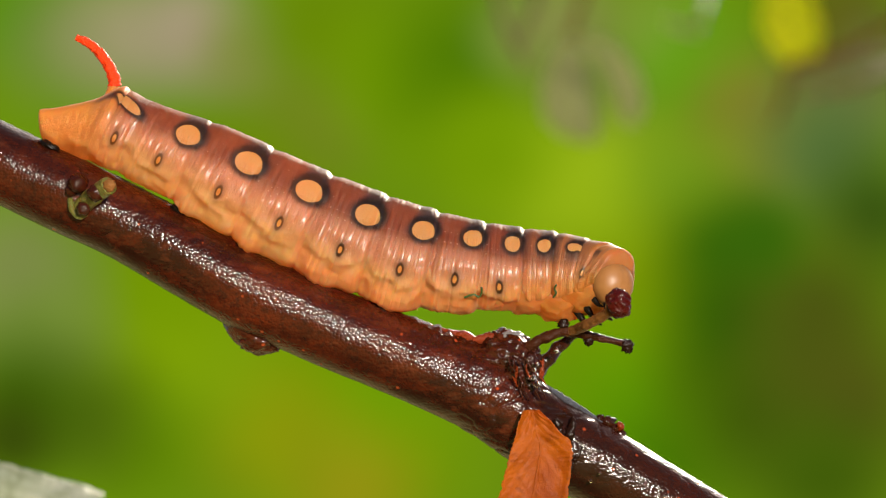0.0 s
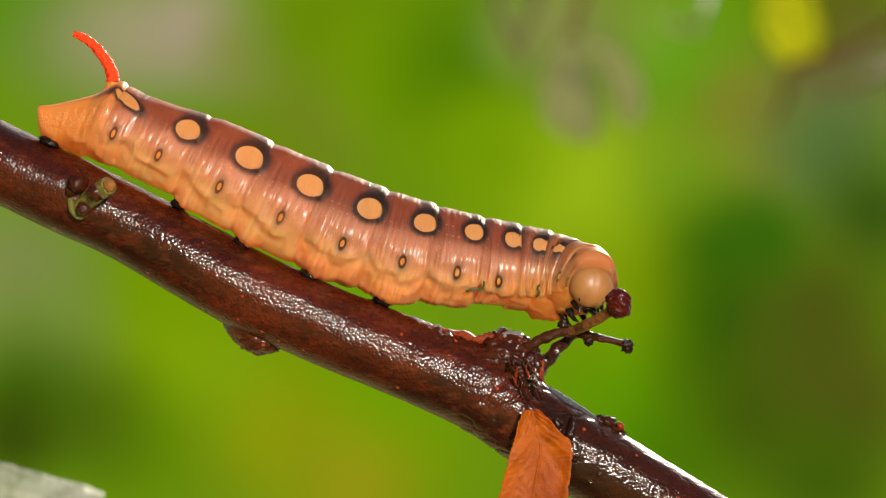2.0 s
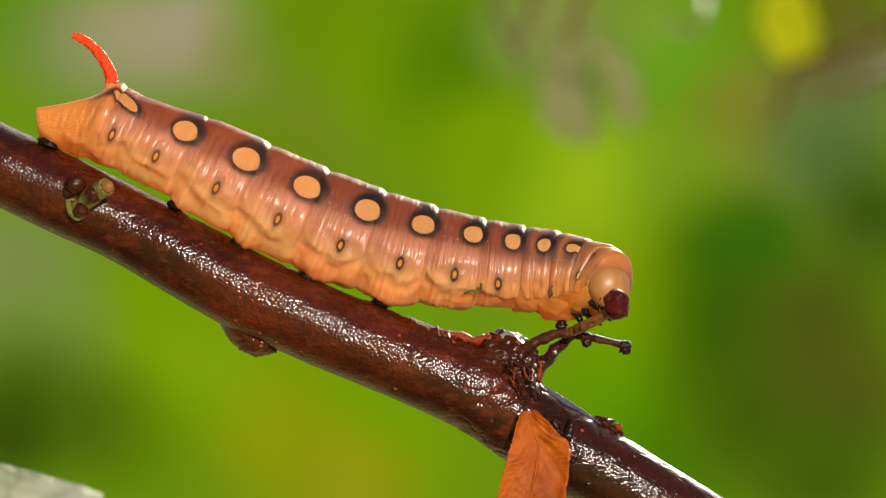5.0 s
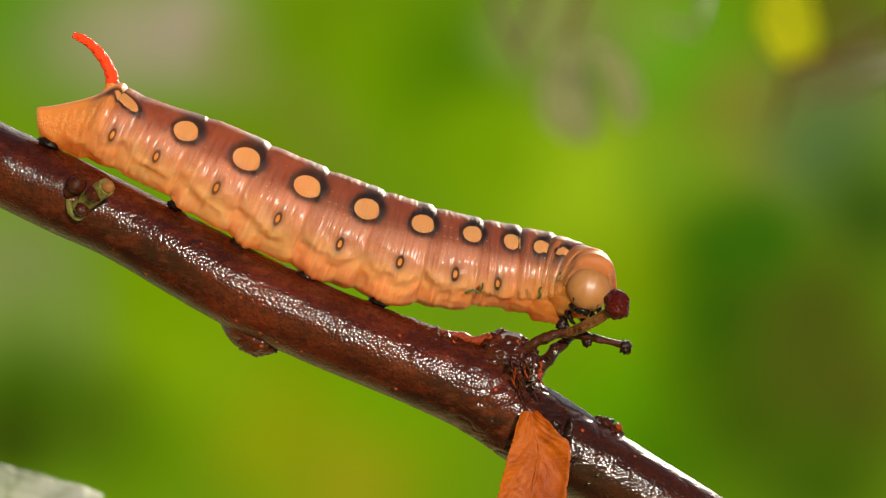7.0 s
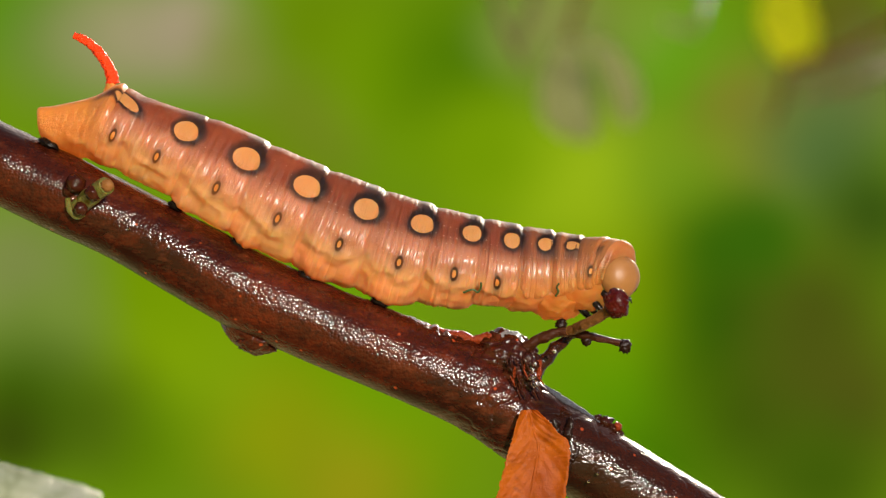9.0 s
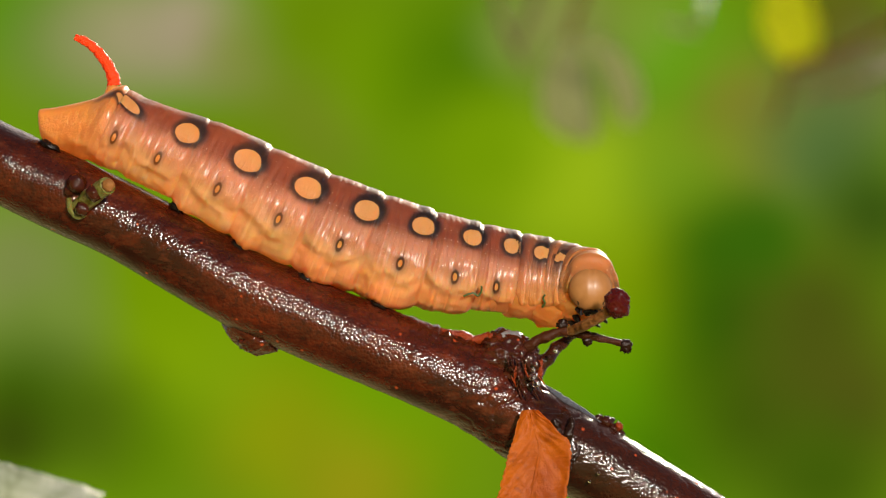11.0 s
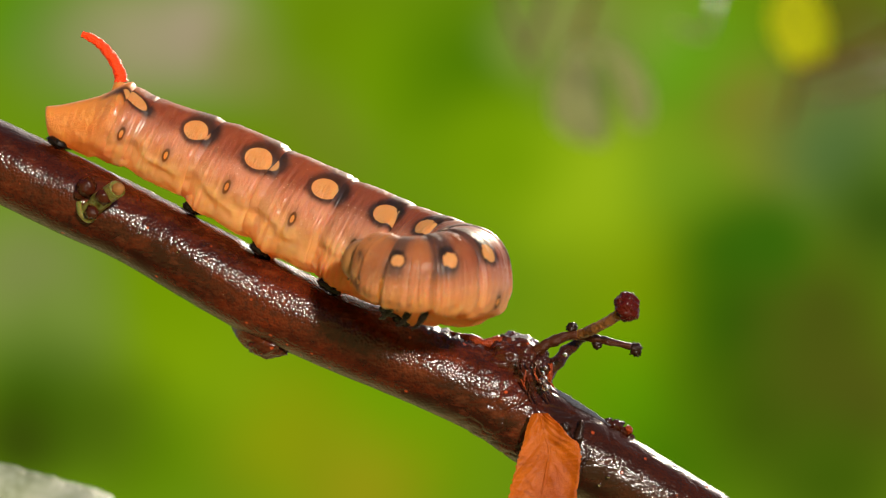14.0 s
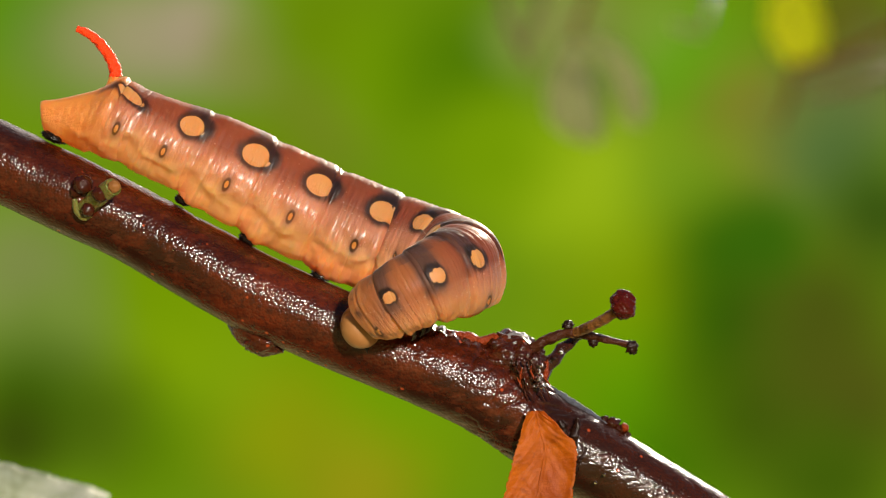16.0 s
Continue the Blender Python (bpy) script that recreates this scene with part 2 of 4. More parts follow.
SKIN = skin_material()
BARK = bark_material()
HEAD = plain("head_capsule", (0.205, 0.083, 0.023), (0.30, 0.13, 0.038), 700, 0.46, 0.12, 0.0001)
BLACK = plain("black_chitin", (0.003, 0.0022, 0.002), (0.010, 0.006, 0.004), 1500, 0.25, 0.12, 0.0001, Specular_IOR_Level=0.16)
HORN = plain("red_horn", (0.72, 0.018, 0.004), (0.85, 0.065, 0.01), 1900, 0.45, 0.9, 0.0005, Specular_IOR_Level=0.15)
TWIG = plain("dry_twig", (0.005, 0.0017, 0.001), (0.06, 0.016, 0.005), 1500, 0.32, 0.8, 0.0005, (0.25, 1, 1), Specular_IOR_Level=0.1)
TWIG_PALE = plain("pale_twig", (0.03, 0.011, 0.003), (0.30, 0.125, 0.036), 1500, 0.32, 0.7, 0.0005, (0.35, 1, 1), Specular_IOR_Level=0.1)
TWIG_DARK = plain("charred_twig", (0.004, 0.0015, 0.001), (0.018, 0.006, 0.003), 1100, 0.25, 0.5, 0.0004, Specular_IOR_Level=0.15)
BUD = plain("red_bud", (0.014, 0.001, 0.0008), (0.065, 0.0045, 0.0028), 1300, 0.14, 0.45, 0.0004, Specular_IOR_Level=0.18)
BUD_BROWN = plain("brown_bud", (0.008, 0.0016, 0.0008), (0.05, 0.008, 0.0025), 1300, 0.16, 0.45, 0.0004, Specular_IOR_Level=0.25)
PEEL = plain("torn_bark", (0.06, 0.008, 0.002), (0.24, 0.034, 0.005), 1100, 0.3, 0.9, 0.0006, Specular_IOR_Level=0.15)
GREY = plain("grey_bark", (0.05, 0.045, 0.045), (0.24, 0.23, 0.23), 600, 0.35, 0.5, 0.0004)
BLOOM = plain("silvery_bark", (0.018, 0.02, 0.025), (0.085, 0.092, 0.112), 1500, 0.6, 0.8, 0.0005, (0.5, 1, 1), Specular_IOR_Level=0.03)
PALE_SKIN = plain("papery_bark", (0.30, 0.19, 0.10), (0.52, 0.38, 0.24), 1200, 0.5, 0.6, 0.0003, Specular_IOR_Level=0.2)
STEM = plain("green_stem", (0.03, 0.033, 0.006), (0.17, 0.155, 0.03), 900, 0.3, 0.4, 0.0003, Subsurface_Weight=0.3, Subsurface_Scale=0.001)
HAIR = plain("pale_hair", (0.75, 0.40, 0.16), (0.85, 0.5, 0.22), 900, 0.6, Specular_IOR_Level=0.1)
FIBRE = plain("green_fibre", (0.012, 0.03, 0.006), (0.05, 0.085, 0.018), 1800, 0.4)
ORANGE = leaf_material("autumn_leaf", (0.32, 0.05, 0.0016), (0.62, 0.155, 0.0045), (0.16, 0.02, 0.0013))
PALE_LEAF = leaf_material("pale_leaf", (0.13, 0.17, 0.07), (0.44, 0.47, 0.36), (0.58, 0.61, 0.52), 0.2)
YELLOW_LEAF = leaf_material("yellow_leaf", (0.52, 0.56, 0.01), (0.62, 0.64, 0.015), (0.46, 0.50, 0.02), 0.6)
TAN_LEAF = leaf_material("withered_leaf", (0.36, 0.385, 0.20), (0.46, 0.49, 0.28), (0.30, 0.33, 0.16), 0.5)
DRY_GRASS = plain("dry_straw", (0.16, 0.14, 0.07), (0.26, 0.23, 0.13), 500, 0.9, Specular_IOR_Level=0.04)
WATER = Nodes("water").set(Base_Color=(1, 1, 1), Roughness=0.02, Transmission_Weight=1.0, IOR=1.33)
BOUNCE_GROUND = plain("pale_bounce_ground", (0.19, 0.18, 0.06), (0.32, 0.29, 0.105), 9, 0.9)

U = 2 * 0.3 * math.tan(radians(10)) / 1568


def at(x, y, depth=0.0):
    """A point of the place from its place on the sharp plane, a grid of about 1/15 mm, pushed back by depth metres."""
    k = U * (0.3 + depth) / 0.3
    return Vector(((x - 784) * k, depth, (441 - y) * k))


def backdrop_material():
    """Foliage far out of focus, its sunlight put into glowing colour: soft patches that melt into each other."""
    n = Nodes("distant_foliage_glow")
    where = n.here()
    warp = n.node("TexNoise", where, None, 5.0, 2.0, 0.5).outputs["Color"]
    where = n.node("VectorMath", where, n.node("VectorMath", n.node("VectorMath", warp, (0.5, 0.5, 0.5), operation="SUBTRACT").outputs[0],
                   (0.03, 0, 0.03), operation="MULTIPLY").outputs[0], operation="ADD").outputs[0]
    state = {"colour": (0.145, 0.27, 0.005)}

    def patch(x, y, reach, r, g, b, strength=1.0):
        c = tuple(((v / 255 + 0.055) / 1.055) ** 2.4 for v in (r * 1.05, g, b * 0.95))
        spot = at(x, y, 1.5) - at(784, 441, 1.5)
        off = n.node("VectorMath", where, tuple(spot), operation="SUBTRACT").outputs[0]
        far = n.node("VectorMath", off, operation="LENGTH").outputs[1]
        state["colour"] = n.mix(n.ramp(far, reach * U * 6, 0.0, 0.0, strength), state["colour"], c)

    patch(20, 20, 150, 84, 140, 8)
    patch(110, 70, 170, 112, 138, 66)
    patch(210, 70, 170, 148, 150, 112)
    patch(335, 60, 170, 160, 152, 130)
    patch(430, 110, 150, 128, 140, 72)
    patch(560, 60, 220, 98, 134, 8)
    patch(560, 230, 170, 110, 126, 40)
    patch(450, 330, 200, 104, 138, 12)
    patch(700, 150, 260, 104, 146, 2)
    patch(830, 130, 240, 72, 118, 2)
    patch(905, 60, 110, 108, 140, 54)
    patch(1000, 50, 170, 126, 136, 74)
    patch(1060, 160, 170, 100, 122, 56)
    patch(1170, 60, 130, 122, 150, 60)
    patch(1230, 120, 190, 96, 158, 18)
    patch(1340, 190, 190, 122, 122, 44)
    patch(1325, 280, 190, 122, 132, 40)
    patch(1500, 40, 190, 84, 86, 20)
    patch(1500, 150, 190, 108, 116, 66)
    patch(1470, 260, 220, 80, 110, 56)
    patch(1560, 380, 190, 54, 84, 18)
    patch(950, 310, 220, 130, 170, 12)
    patch(1060, 335, 230, 146, 182, 24)
    patch(1200, 330, 190, 110, 150, 28)
    patch(850, 260, 190, 108, 150, 4)
    patch(1150, 560, 300, 120, 152, 2)
    patch(1100, 700, 240, 92, 146, 2)
    patch(1150, 830, 220, 70, 122, 2)
    patch(1290, 440, 190, 54, 100, 8)
    patch(1300, 570, 230, 44, 88, 6)
    patch(1350, 720, 260, 58, 90, 6)
    patch(1450, 540, 220, 72, 88, 18)
    patch(1510, 700, 280, 74, 82, 20)
    patch(1450, 850, 220, 62, 92, 10)
    patch(700, 790, 260, 108, 150, 4)
    patch(600, 640, 260, 100, 150, 2)
    patch(500, 760, 230, 128, 146, 10)
    patch(640, 860, 190, 136, 142, 18)
    patch(310, 600, 260, 122, 160, 8)
    patch(300, 490, 200, 110, 150, 2)
    patch(240, 780, 200, 92, 134, 2)
    patch(30, 490, 220, 120, 136, 78)
    patch(80, 590, 190, 108, 138, 54)
    patch(150, 740, 200, 74, 104, 14)
    patch(30, 700, 190, 62, 96, 8)
    patch(10, 770, 140, 54, 74, 10)
    patch(1350, 420, 130, 52, 98, 10)
    patch(1440, 40, 120, 92, 98, 22)
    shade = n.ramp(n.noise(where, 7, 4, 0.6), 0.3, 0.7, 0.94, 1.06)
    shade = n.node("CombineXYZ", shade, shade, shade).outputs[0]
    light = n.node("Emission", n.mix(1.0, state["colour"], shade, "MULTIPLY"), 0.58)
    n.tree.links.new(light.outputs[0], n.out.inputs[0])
    return n.material

# ---- mesh helpers ----


def mesh_of(name, verts, faces, material, smooth=True, **attributes):
    me = bpy.data.meshes.new(name)
    me.from_pydata([tuple(v) for v in verts], [], faces)
    me.materials.append(material)
    me.polygons.foreach_set("use_smooth", [smooth] * len(me.polygons))
    for key, values in attributes.items():
        layer = me.attributes.new(key, "FLOAT_VECTOR", "POINT")
        layer.data.foreach_set("vector", np.asarray(values, dtype=np.float32).ravel())
    me.update()
    return me


def part(name, me, parent, m=None, label=""):
    ob = new(name, me)
    ob.parent = parent
    if m is not None:
        ob.matrix_basis = m
    return tagged(ob, label=label)


def thing(name, origin, me=None):
    """A top-level thing whose mesh or parts are measured from origin."""
    ob = new(name, me)
    ob.matrix_basis = LEAN @ Matrix.Translation(origin)
    return ob


def loft(rings, cap=True):
    """Vertices and faces of a tube through rings of equally many points."""
    count, verts, faces = len(rings[0]), [v for ring in rings for v in ring], []
    for i in range(len(rings) - 1):
        for j in range(count):
            k = (j + 1) % count
            faces.append((i * count + j, i * count + k, (i + 1) * count + k, (i + 1) * count + j))
    if cap:
        for i, flip in ((0, True), (len(rings) - 1, False)):
            verts.append(sum((Vector(v) for v in rings[i]), Vector()) / count)
            for j in range(count):
                k = (j + 1) % count
                a, b = i * count + j, i * count + k
                faces.append((b, a, len(verts) - 1) if flip else (a, b, len(verts) - 1))
    return verts, faces


def glide(points, count):
    """count places along a smooth line through rows of numbers, evenly by row."""
    p = np.asarray(points, dtype=float)
    out = []
    for u in np.linspace(0, len(p) - 1, count):
        i = min(int(u), len(p) - 2)
        f = u - i
        a, b, c, d = p[max(i - 1, 0)], p[i], p[i + 1], p[min(i + 2, len(p) - 1)]
        out.append(0.5 * (2 * b + (c - a) * f + (2 * a - 5 * b + 4 * c - d) * f * f + (3 * b - a - 3 * c + d) * f ** 3))
    return np.array(out)


def tube(rows, count, sides, rough=0.0, grain=300.0, seed=0.0, cap=True, shape=None):
    """A tapering tube: rows of x, y, z, radius in metres. rough: unevenness as a share of the radius."""
    line = glide(rows, count)
    rings, up = [], Vector((0.1, -0.2, 1)).normalized()
    for i in range(count):
        a, b = line[max(i - 1, 0)], line[min(i + 1, count - 1)]
        way = Vector(b[:3] - a[:3]).normalized()
        side = way.cross(up).normalized()
        top = side.cross(way)
        ring = []
        for j in range(sides):
            t = 2 * math.pi * j / sides
            out = side * math.sin(t) + top * math.cos(t)
            c = Vector(line[i][:3])
            r = line[i][3]
            r *= 1 + rough * (noise.noise((c + out * r) * grain + Vector((seed, 0, 0))) + 0.5 * noise.noise((c + out * r) * grain * 2.7) + 0.3 * noise.noise((c + out * r) * grain * 6.1))
            if shape:
                r *= shape(i / (count - 1), t, c)
            ring.append(c + out * r)
        rings.append(ring)
    return loft(rings, cap)


def blob(centre, size, rough=0.1, grain=400.0, rings=14, sides=20, turn=None):
    """An uneven rounded lump."""
    verts = []
    for i in range(rings + 1):
        a = math.pi * i / rings
        ring = []
        for j in range(sides):
            b = 2 * math.pi * j / sides
            v = Vector((math.sin(a) * math.cos(b), math.sin(a) * math.sin(b), math.cos(a)))
            k = noise.noise(v * 2.2 + Vector(centre) * grain)
            if rough > 0.1:
                k += 0.5 * noise.noise(v * 5.3 + Vector(centre) * grain) + 0.3 * noise.noise(v * 11 + Vector(centre) * grain)
            v = Vector((v.x * size[0], v.y * size[1], v.z * size[2])) * (1 + rough * k)
            ring.append(Vector(centre) + (turn @ v if turn else v))
        verts.append(ring)
    verts, faces = loft(verts[1:-1])
    return verts, faces


def joined(*pieces):
    verts, faces = [], []
    for v, f in pieces:
        faces += [tuple(i + len(verts) for i in face) for face in f]
        verts += list(v)
    return verts, faces


def moved(piece, origin):
    return [Vector(v) - origin for v in piece[0]], piece[1]


def smoothstep(a, b, x):
    t = min(max((x - a) / (b - a), 0.0), 1.0)
    return t * t * (3 - 2 * t)


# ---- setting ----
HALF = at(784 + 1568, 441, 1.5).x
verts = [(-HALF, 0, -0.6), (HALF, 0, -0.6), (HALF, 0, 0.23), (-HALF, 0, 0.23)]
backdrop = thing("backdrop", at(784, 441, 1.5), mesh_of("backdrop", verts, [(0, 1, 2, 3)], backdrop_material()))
tagged(backdrop, "self-lit sheet of green foliage far out of focus", "backdrop", kind="structure")
# ground out of view, coloured pale so that it bounces sunlight at the belly
side = 60.0
verts = [(x * side / 12 - side / 2, y * side / 12 - side / 2, -1.1 + 0.04 * noise.noise((x, y, 0))) for x in range(13) for y in range(13)]
faces = [(x * 13 + y, x * 13 + y + 13, x * 13 + y + 14, x * 13 + y + 1) for x in range(12) for y in range(12)]
tagged(new("ground", mesh_of("ground", verts, faces, BOUNCE_GROUND)), "unseen pale ground added below to bounce sunlight upwards", "ground", kind="structure")

# ---- branch ----
BRANCH = ((-420, 118, 66), (-250, 182, 67), (-60, 262, 68), (70, 322, 68), (200, 384, 66), (330, 455, 69), (450, 521, 71), (575, 576, 70), (700, 628, 70),
          (790, 664, 73), (870, 701, 76), (960, 768, 74), (1060, 826, 72), (1180, 898, 71), (1300, 972, 70), (1450, 1066, 69), (1640, 1190, 68))


def branch_relief(share, turn, centre):
    x = centre.x / U + 784
    up = max(math.cos(turn), 0.0)
    r = 1 + 0.02 * noise.noise((x * 0.012, math.sin(turn) * 1.3, math.cos(turn) * 1.3))
    r += 0.05 * math.exp(-((x - 130) / 45) ** 2)
    r += 0.03 * math.exp(-((x - 1010) / 30) ** 2) - 0.05 * math.exp(-((x - 960) / 22) ** 2)
    # a torn ridge along the top
    rip = smoothstep(590, 650, x) * (1 - smoothstep(870, 915, x)) * smoothstep(0.80, 0.97, up)
    r += rip * (0.035 + 0.08 * abs(noise.noise((x * 0.05, 3.1, 0))) + 0.03 * noise.noise((x * 0.17, 8, turn * 4)))
    # crusty grain, coarse and cracked round the fork
    p = centre + Vector((0, math.sin(turn), math.cos(turn))) * 0.0047
    crust = smoothstep(780, 890, x) * (1 - smoothstep(930, 1010, x)) + 0.3 * smoothstep(940, 980, x) * (1 - smoothstep(1000, 1060, x)) + 0.5 * smoothstep(640, 700, x) * up
    r += 0.0035 * noise.noise(p * 620) + 0.002 * noise.noise(p * 1500)
    r += crust * (0.026 * noise.noise(p * 420) + 0.012 * noise.noise(p * 1000) + 0.004 * noise.noise(p * 2100) - 0.035 * max(0, 0.12 - abs(noise.noise(p * 420))) / 0.12)
    return r


def build_branch():
    origin = at(450, 521)
    ob = thing("branch", origin)
    tagged(ob, "wet dark red-brown branch with glossy bark", "branch")
    rows = [(*at(x, y), r * U) for x, y, r in BRANCH]
    main = tube(rows, 900, 150, 0.009, 260, shape=branch_relief)
    part("bark", mesh_of("bark", *moved(main, origin), BARK), ob)
    # knob on the under side
    knob = joined(blob(at(452, 574, 0.0012), (62 * U, 46 * U, 46 * U), 0.1, 300, 40, 50, Matrix.Rotation(radians(26), 3, "Y")), blob(at(460, 603, 0.0006), (36 * U, 34 * U, 25 * U), 0.18, 500, 30, 40), blob(at(478, 614, 0.0004), (17 * U, 15 * U, 11 * U), 0.3, 700, 20, 26))
    part("knob", mesh_of("knob", *moved(knob, origin), BARK), ob, label="rough dark knob below the branch")
    # swollen joint at the fork
    fork = joined(blob(at(893, 632, 0.0002), (62 * U, 62 * U, 46 * U), 0.2, 350, 60, 80), blob(at(925, 655, -0.0022), (34 * U, 34 * U, 48 * U), 0.26, 420, 60, 70))
    part("fork_joint", mesh_of("fork_joint", *moved(fork, origin), BARK), ob, label="swollen wrinkled bark at the fork")
    cap = blob(at(905, 603, -0.001), (22 * U, 22 * U, 18 * U), 0.22, 700, 30, 40)
    part("scar", mesh_of("scar", *moved(cap, origin), GREY), ob, label="grey weathered scar")
    # splinters of torn bark along the ridge
    rng = random.Random(4)
    for rows, seed in ((((652, 543, 2), (700, 556, 6), (745, 571, 7), (790, 586, 7), (822, 592, 10), (846, 600, 6)), 2.0), (((800, 592, 3), (838, 598, 8), (868, 596, 12), (892, 595, 9)), 6.0)):
        rip = tube([(*at(x, y + 4, -0.0008), r * U) for x, y, r in rows], 160, 28, 0.22, 1000, seed)
        part("torn_bark", mesh_of("torn_bark", *moved(rip, origin), PEEL), ob, label="ragged red-brown torn bark")
    for x, y, s in ((1075, 747, 13), (1062, 741, 9), (1088, 757, 10), (1100, 768, 8)):
        lump = blob(at(x, y, -0.0005), (s * U, s * U, s * 0.8 * U), 0.5, 800, 10, 12)
        part("bark_lump", mesh_of("bark_lump", *moved(lump, origin), BARK), ob)
    lump = blob(at(1098, 755, -0.001), (7 * U, 6 * U, 8 * U), 0.5, 900, 8, 10)
    part("bark_flake", mesh_of("bark_flake", *moved(lump, origin), PEEL), ob)
    # a silvery skin along the upper edge past the fork
    for rows, seed in ((((948, 672, 4), (985, 696, 8), (1030, 724, 7), (1066, 748, 4)), 1.0), (((1084, 766, 3), (1127, 797, 7), (1190, 839, 8), (1256, 882, 8), (1326, 927, 7), (1476, 1023, 6)), 4.0)):
        strip = tube([(*at(x, y + 2, -0.0009 if seed < 2 else -0.0013), (0.8 if seed < 2 else 1.25) * r * U) for x, y, r in rows], 200, 18, 0.3, 1500, seed)
        part("bark_skin_rim", mesh_of("bark_skin_rim", *moved(strip, origin), BLOOM), ob, label="silvery skin peeling along the bark")
    # grey strips stand in for the low sun's bright rim on the wet upper edge
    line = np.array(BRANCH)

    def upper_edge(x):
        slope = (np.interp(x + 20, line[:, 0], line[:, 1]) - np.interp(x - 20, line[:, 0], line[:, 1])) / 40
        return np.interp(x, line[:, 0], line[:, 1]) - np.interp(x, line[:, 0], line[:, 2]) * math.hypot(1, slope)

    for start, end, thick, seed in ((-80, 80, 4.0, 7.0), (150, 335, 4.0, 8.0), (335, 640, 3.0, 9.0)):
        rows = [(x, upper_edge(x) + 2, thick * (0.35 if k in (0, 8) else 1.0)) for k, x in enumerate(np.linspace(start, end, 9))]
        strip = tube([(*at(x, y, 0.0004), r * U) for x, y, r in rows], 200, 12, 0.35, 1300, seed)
        part("bark_skin_rim", mesh_of("bark_skin_rim", *moved(strip, origin), GREY), ob, label="thin grey strip added for the sun's rim on the upper edge")
    # a thin pale skin lifts along the under edge
    lift = tube([(*at(x, y, 0.0008), r * U) for x, y, r in ((486, 604, 1.5), (542, 624, 3), (600, 648, 2.5), (664, 677, 3.2), (720, 703, 2.6), (766, 726, 3), (830, 756, 2.5), (889, 787, 2))], 220, 10, 0.5, 1400, 3)
    part("bark_skin_rim", mesh_of("bark_skin_rim", *moved(lift, origin), PALE_SKIN), ob, label="pale papery skin along the under edge")
    # fibres at the crotch
    for i in range(20):
        x, y = rng.uniform(902, 958), rng.uniform(628, 690)
        dx, dy = rng.uniform(-4, 16), rng.uniform(12, 30)
        out = -0.0042 - 0.0012 * math.sin((y - 600) / 40) + rng.uniform(0, 0.0006)
        hair = tube([(*at(x, y, out), 1.2 * U), (*at(x + dx * 0.6, y + dy * 0.5, out - 0.0003), 1.7 * U), (*at(x + dx, y + dy, out + 0.0003), 0.7 * U)], 7, 6, 0.3, 900)
        part("bark_fibre", mesh_of("bark_fibre", *moved(hair, origin), (TWIG, BARK, PEEL)[i % 3]), ob)
    for rows in (((1014, 738, 3), (1012, 756, 7), (1004, 782, 9), (994, 812, 7)), ((984, 742, 5), (990, 764, 8), (988, 796, 6)), ((1030, 790, 4), (1018, 812, 7), (1006, 836, 5))):
        split = tube([(*at(x, y, -0.0047), r * U) for x, y, r in rows], 40, 14, 0.55, 1300, rows[0][0])
        part("splinter", mesh_of("splinter", *moved(split, origin), TWIG_DARK), ob, label="dark split in the bark")
    # two broken side twigs
    twig = tube([(*at(1002, 592, -0.003), 6 * U), (*at(1014, 585, -0.0034), 8.5 * U), (*at(1026, 581, -0.005), 9 * U), (*at(1045, 572, -0.0078), 9 * U), (*at(1082, 550, -0.0115), 9 * U)], 70, 24, 0.2, 900)
    ob2 = part("twig", mesh_of("twig", *moved(twig, origin), TWIG_PALE), ob, label="short pale brown broken twig")
    bud = blob(at(1095, 538, -0.0125), (21 * U, 22 * U, 26 * U), 0.16, 900, 60, 70, Matrix.Rotation(radians(-15), 3, "Y"))
    part("bud", mesh_of("bud", *moved(bud, origin), BUD), ob2, label="round dark red wet bud")
    twig = tube([(*at(905, 640, -0.002), 13 * U), (*at(950, 605, -0.0028), 9.5 * U), (*at(1000, 588, -0.003), 8.5 * U), (*at(1045, 595, -0.003), 7.5 * U), (*at(1082, 603, -0.003), 5.5 * U), (*at(1113, 612, -0.003), 6 * U)], 110, 24, 0.3, 900, 5)
    ob3 = part("twig", mesh_of("twig", *moved(twig, origin), TWIG), ob, label="thin dark dry twig with blackened end")
    tip = joined(blob(at(1110, 612, -0.003), (11 * U, 10 * U, 12 * U), 0.5, 1200), blob(at(1042, 604, -0.003), (9 * U, 6 * U, 8 * U), 0.5, 1200),
                 blob(at(997, 575, -0.003), (10 * U, 8 * U, 9 * U), 0.5, 1200))
    part("twig_end", mesh_of("twig_end", *moved(tip, origin), TWIG_DARK), ob3)
    low = tube([(*at(940, 680, -0.0015), 12 * U), (*at(965, 640, -0.001), 13 * U), (*at(1000, 605, 0.0003), 9 * U), (*at(1020, 592, 0.0006), 6 * U)], 24, 14, 0.4, 800, 9)
    part("twig_root", mesh_of("twig_root", *moved(low, origin), BARK), ob, label="dark red root of the twig")
    flake = blob(at(958, 652, -0.003), (6 * U, 5 * U, 16 * U), 0.5, 900, 10, 12)
    part("bark_flake", mesh_of("bark_flake", *moved(flake, origin), PEEL), ob)
    return ob


build_branch()

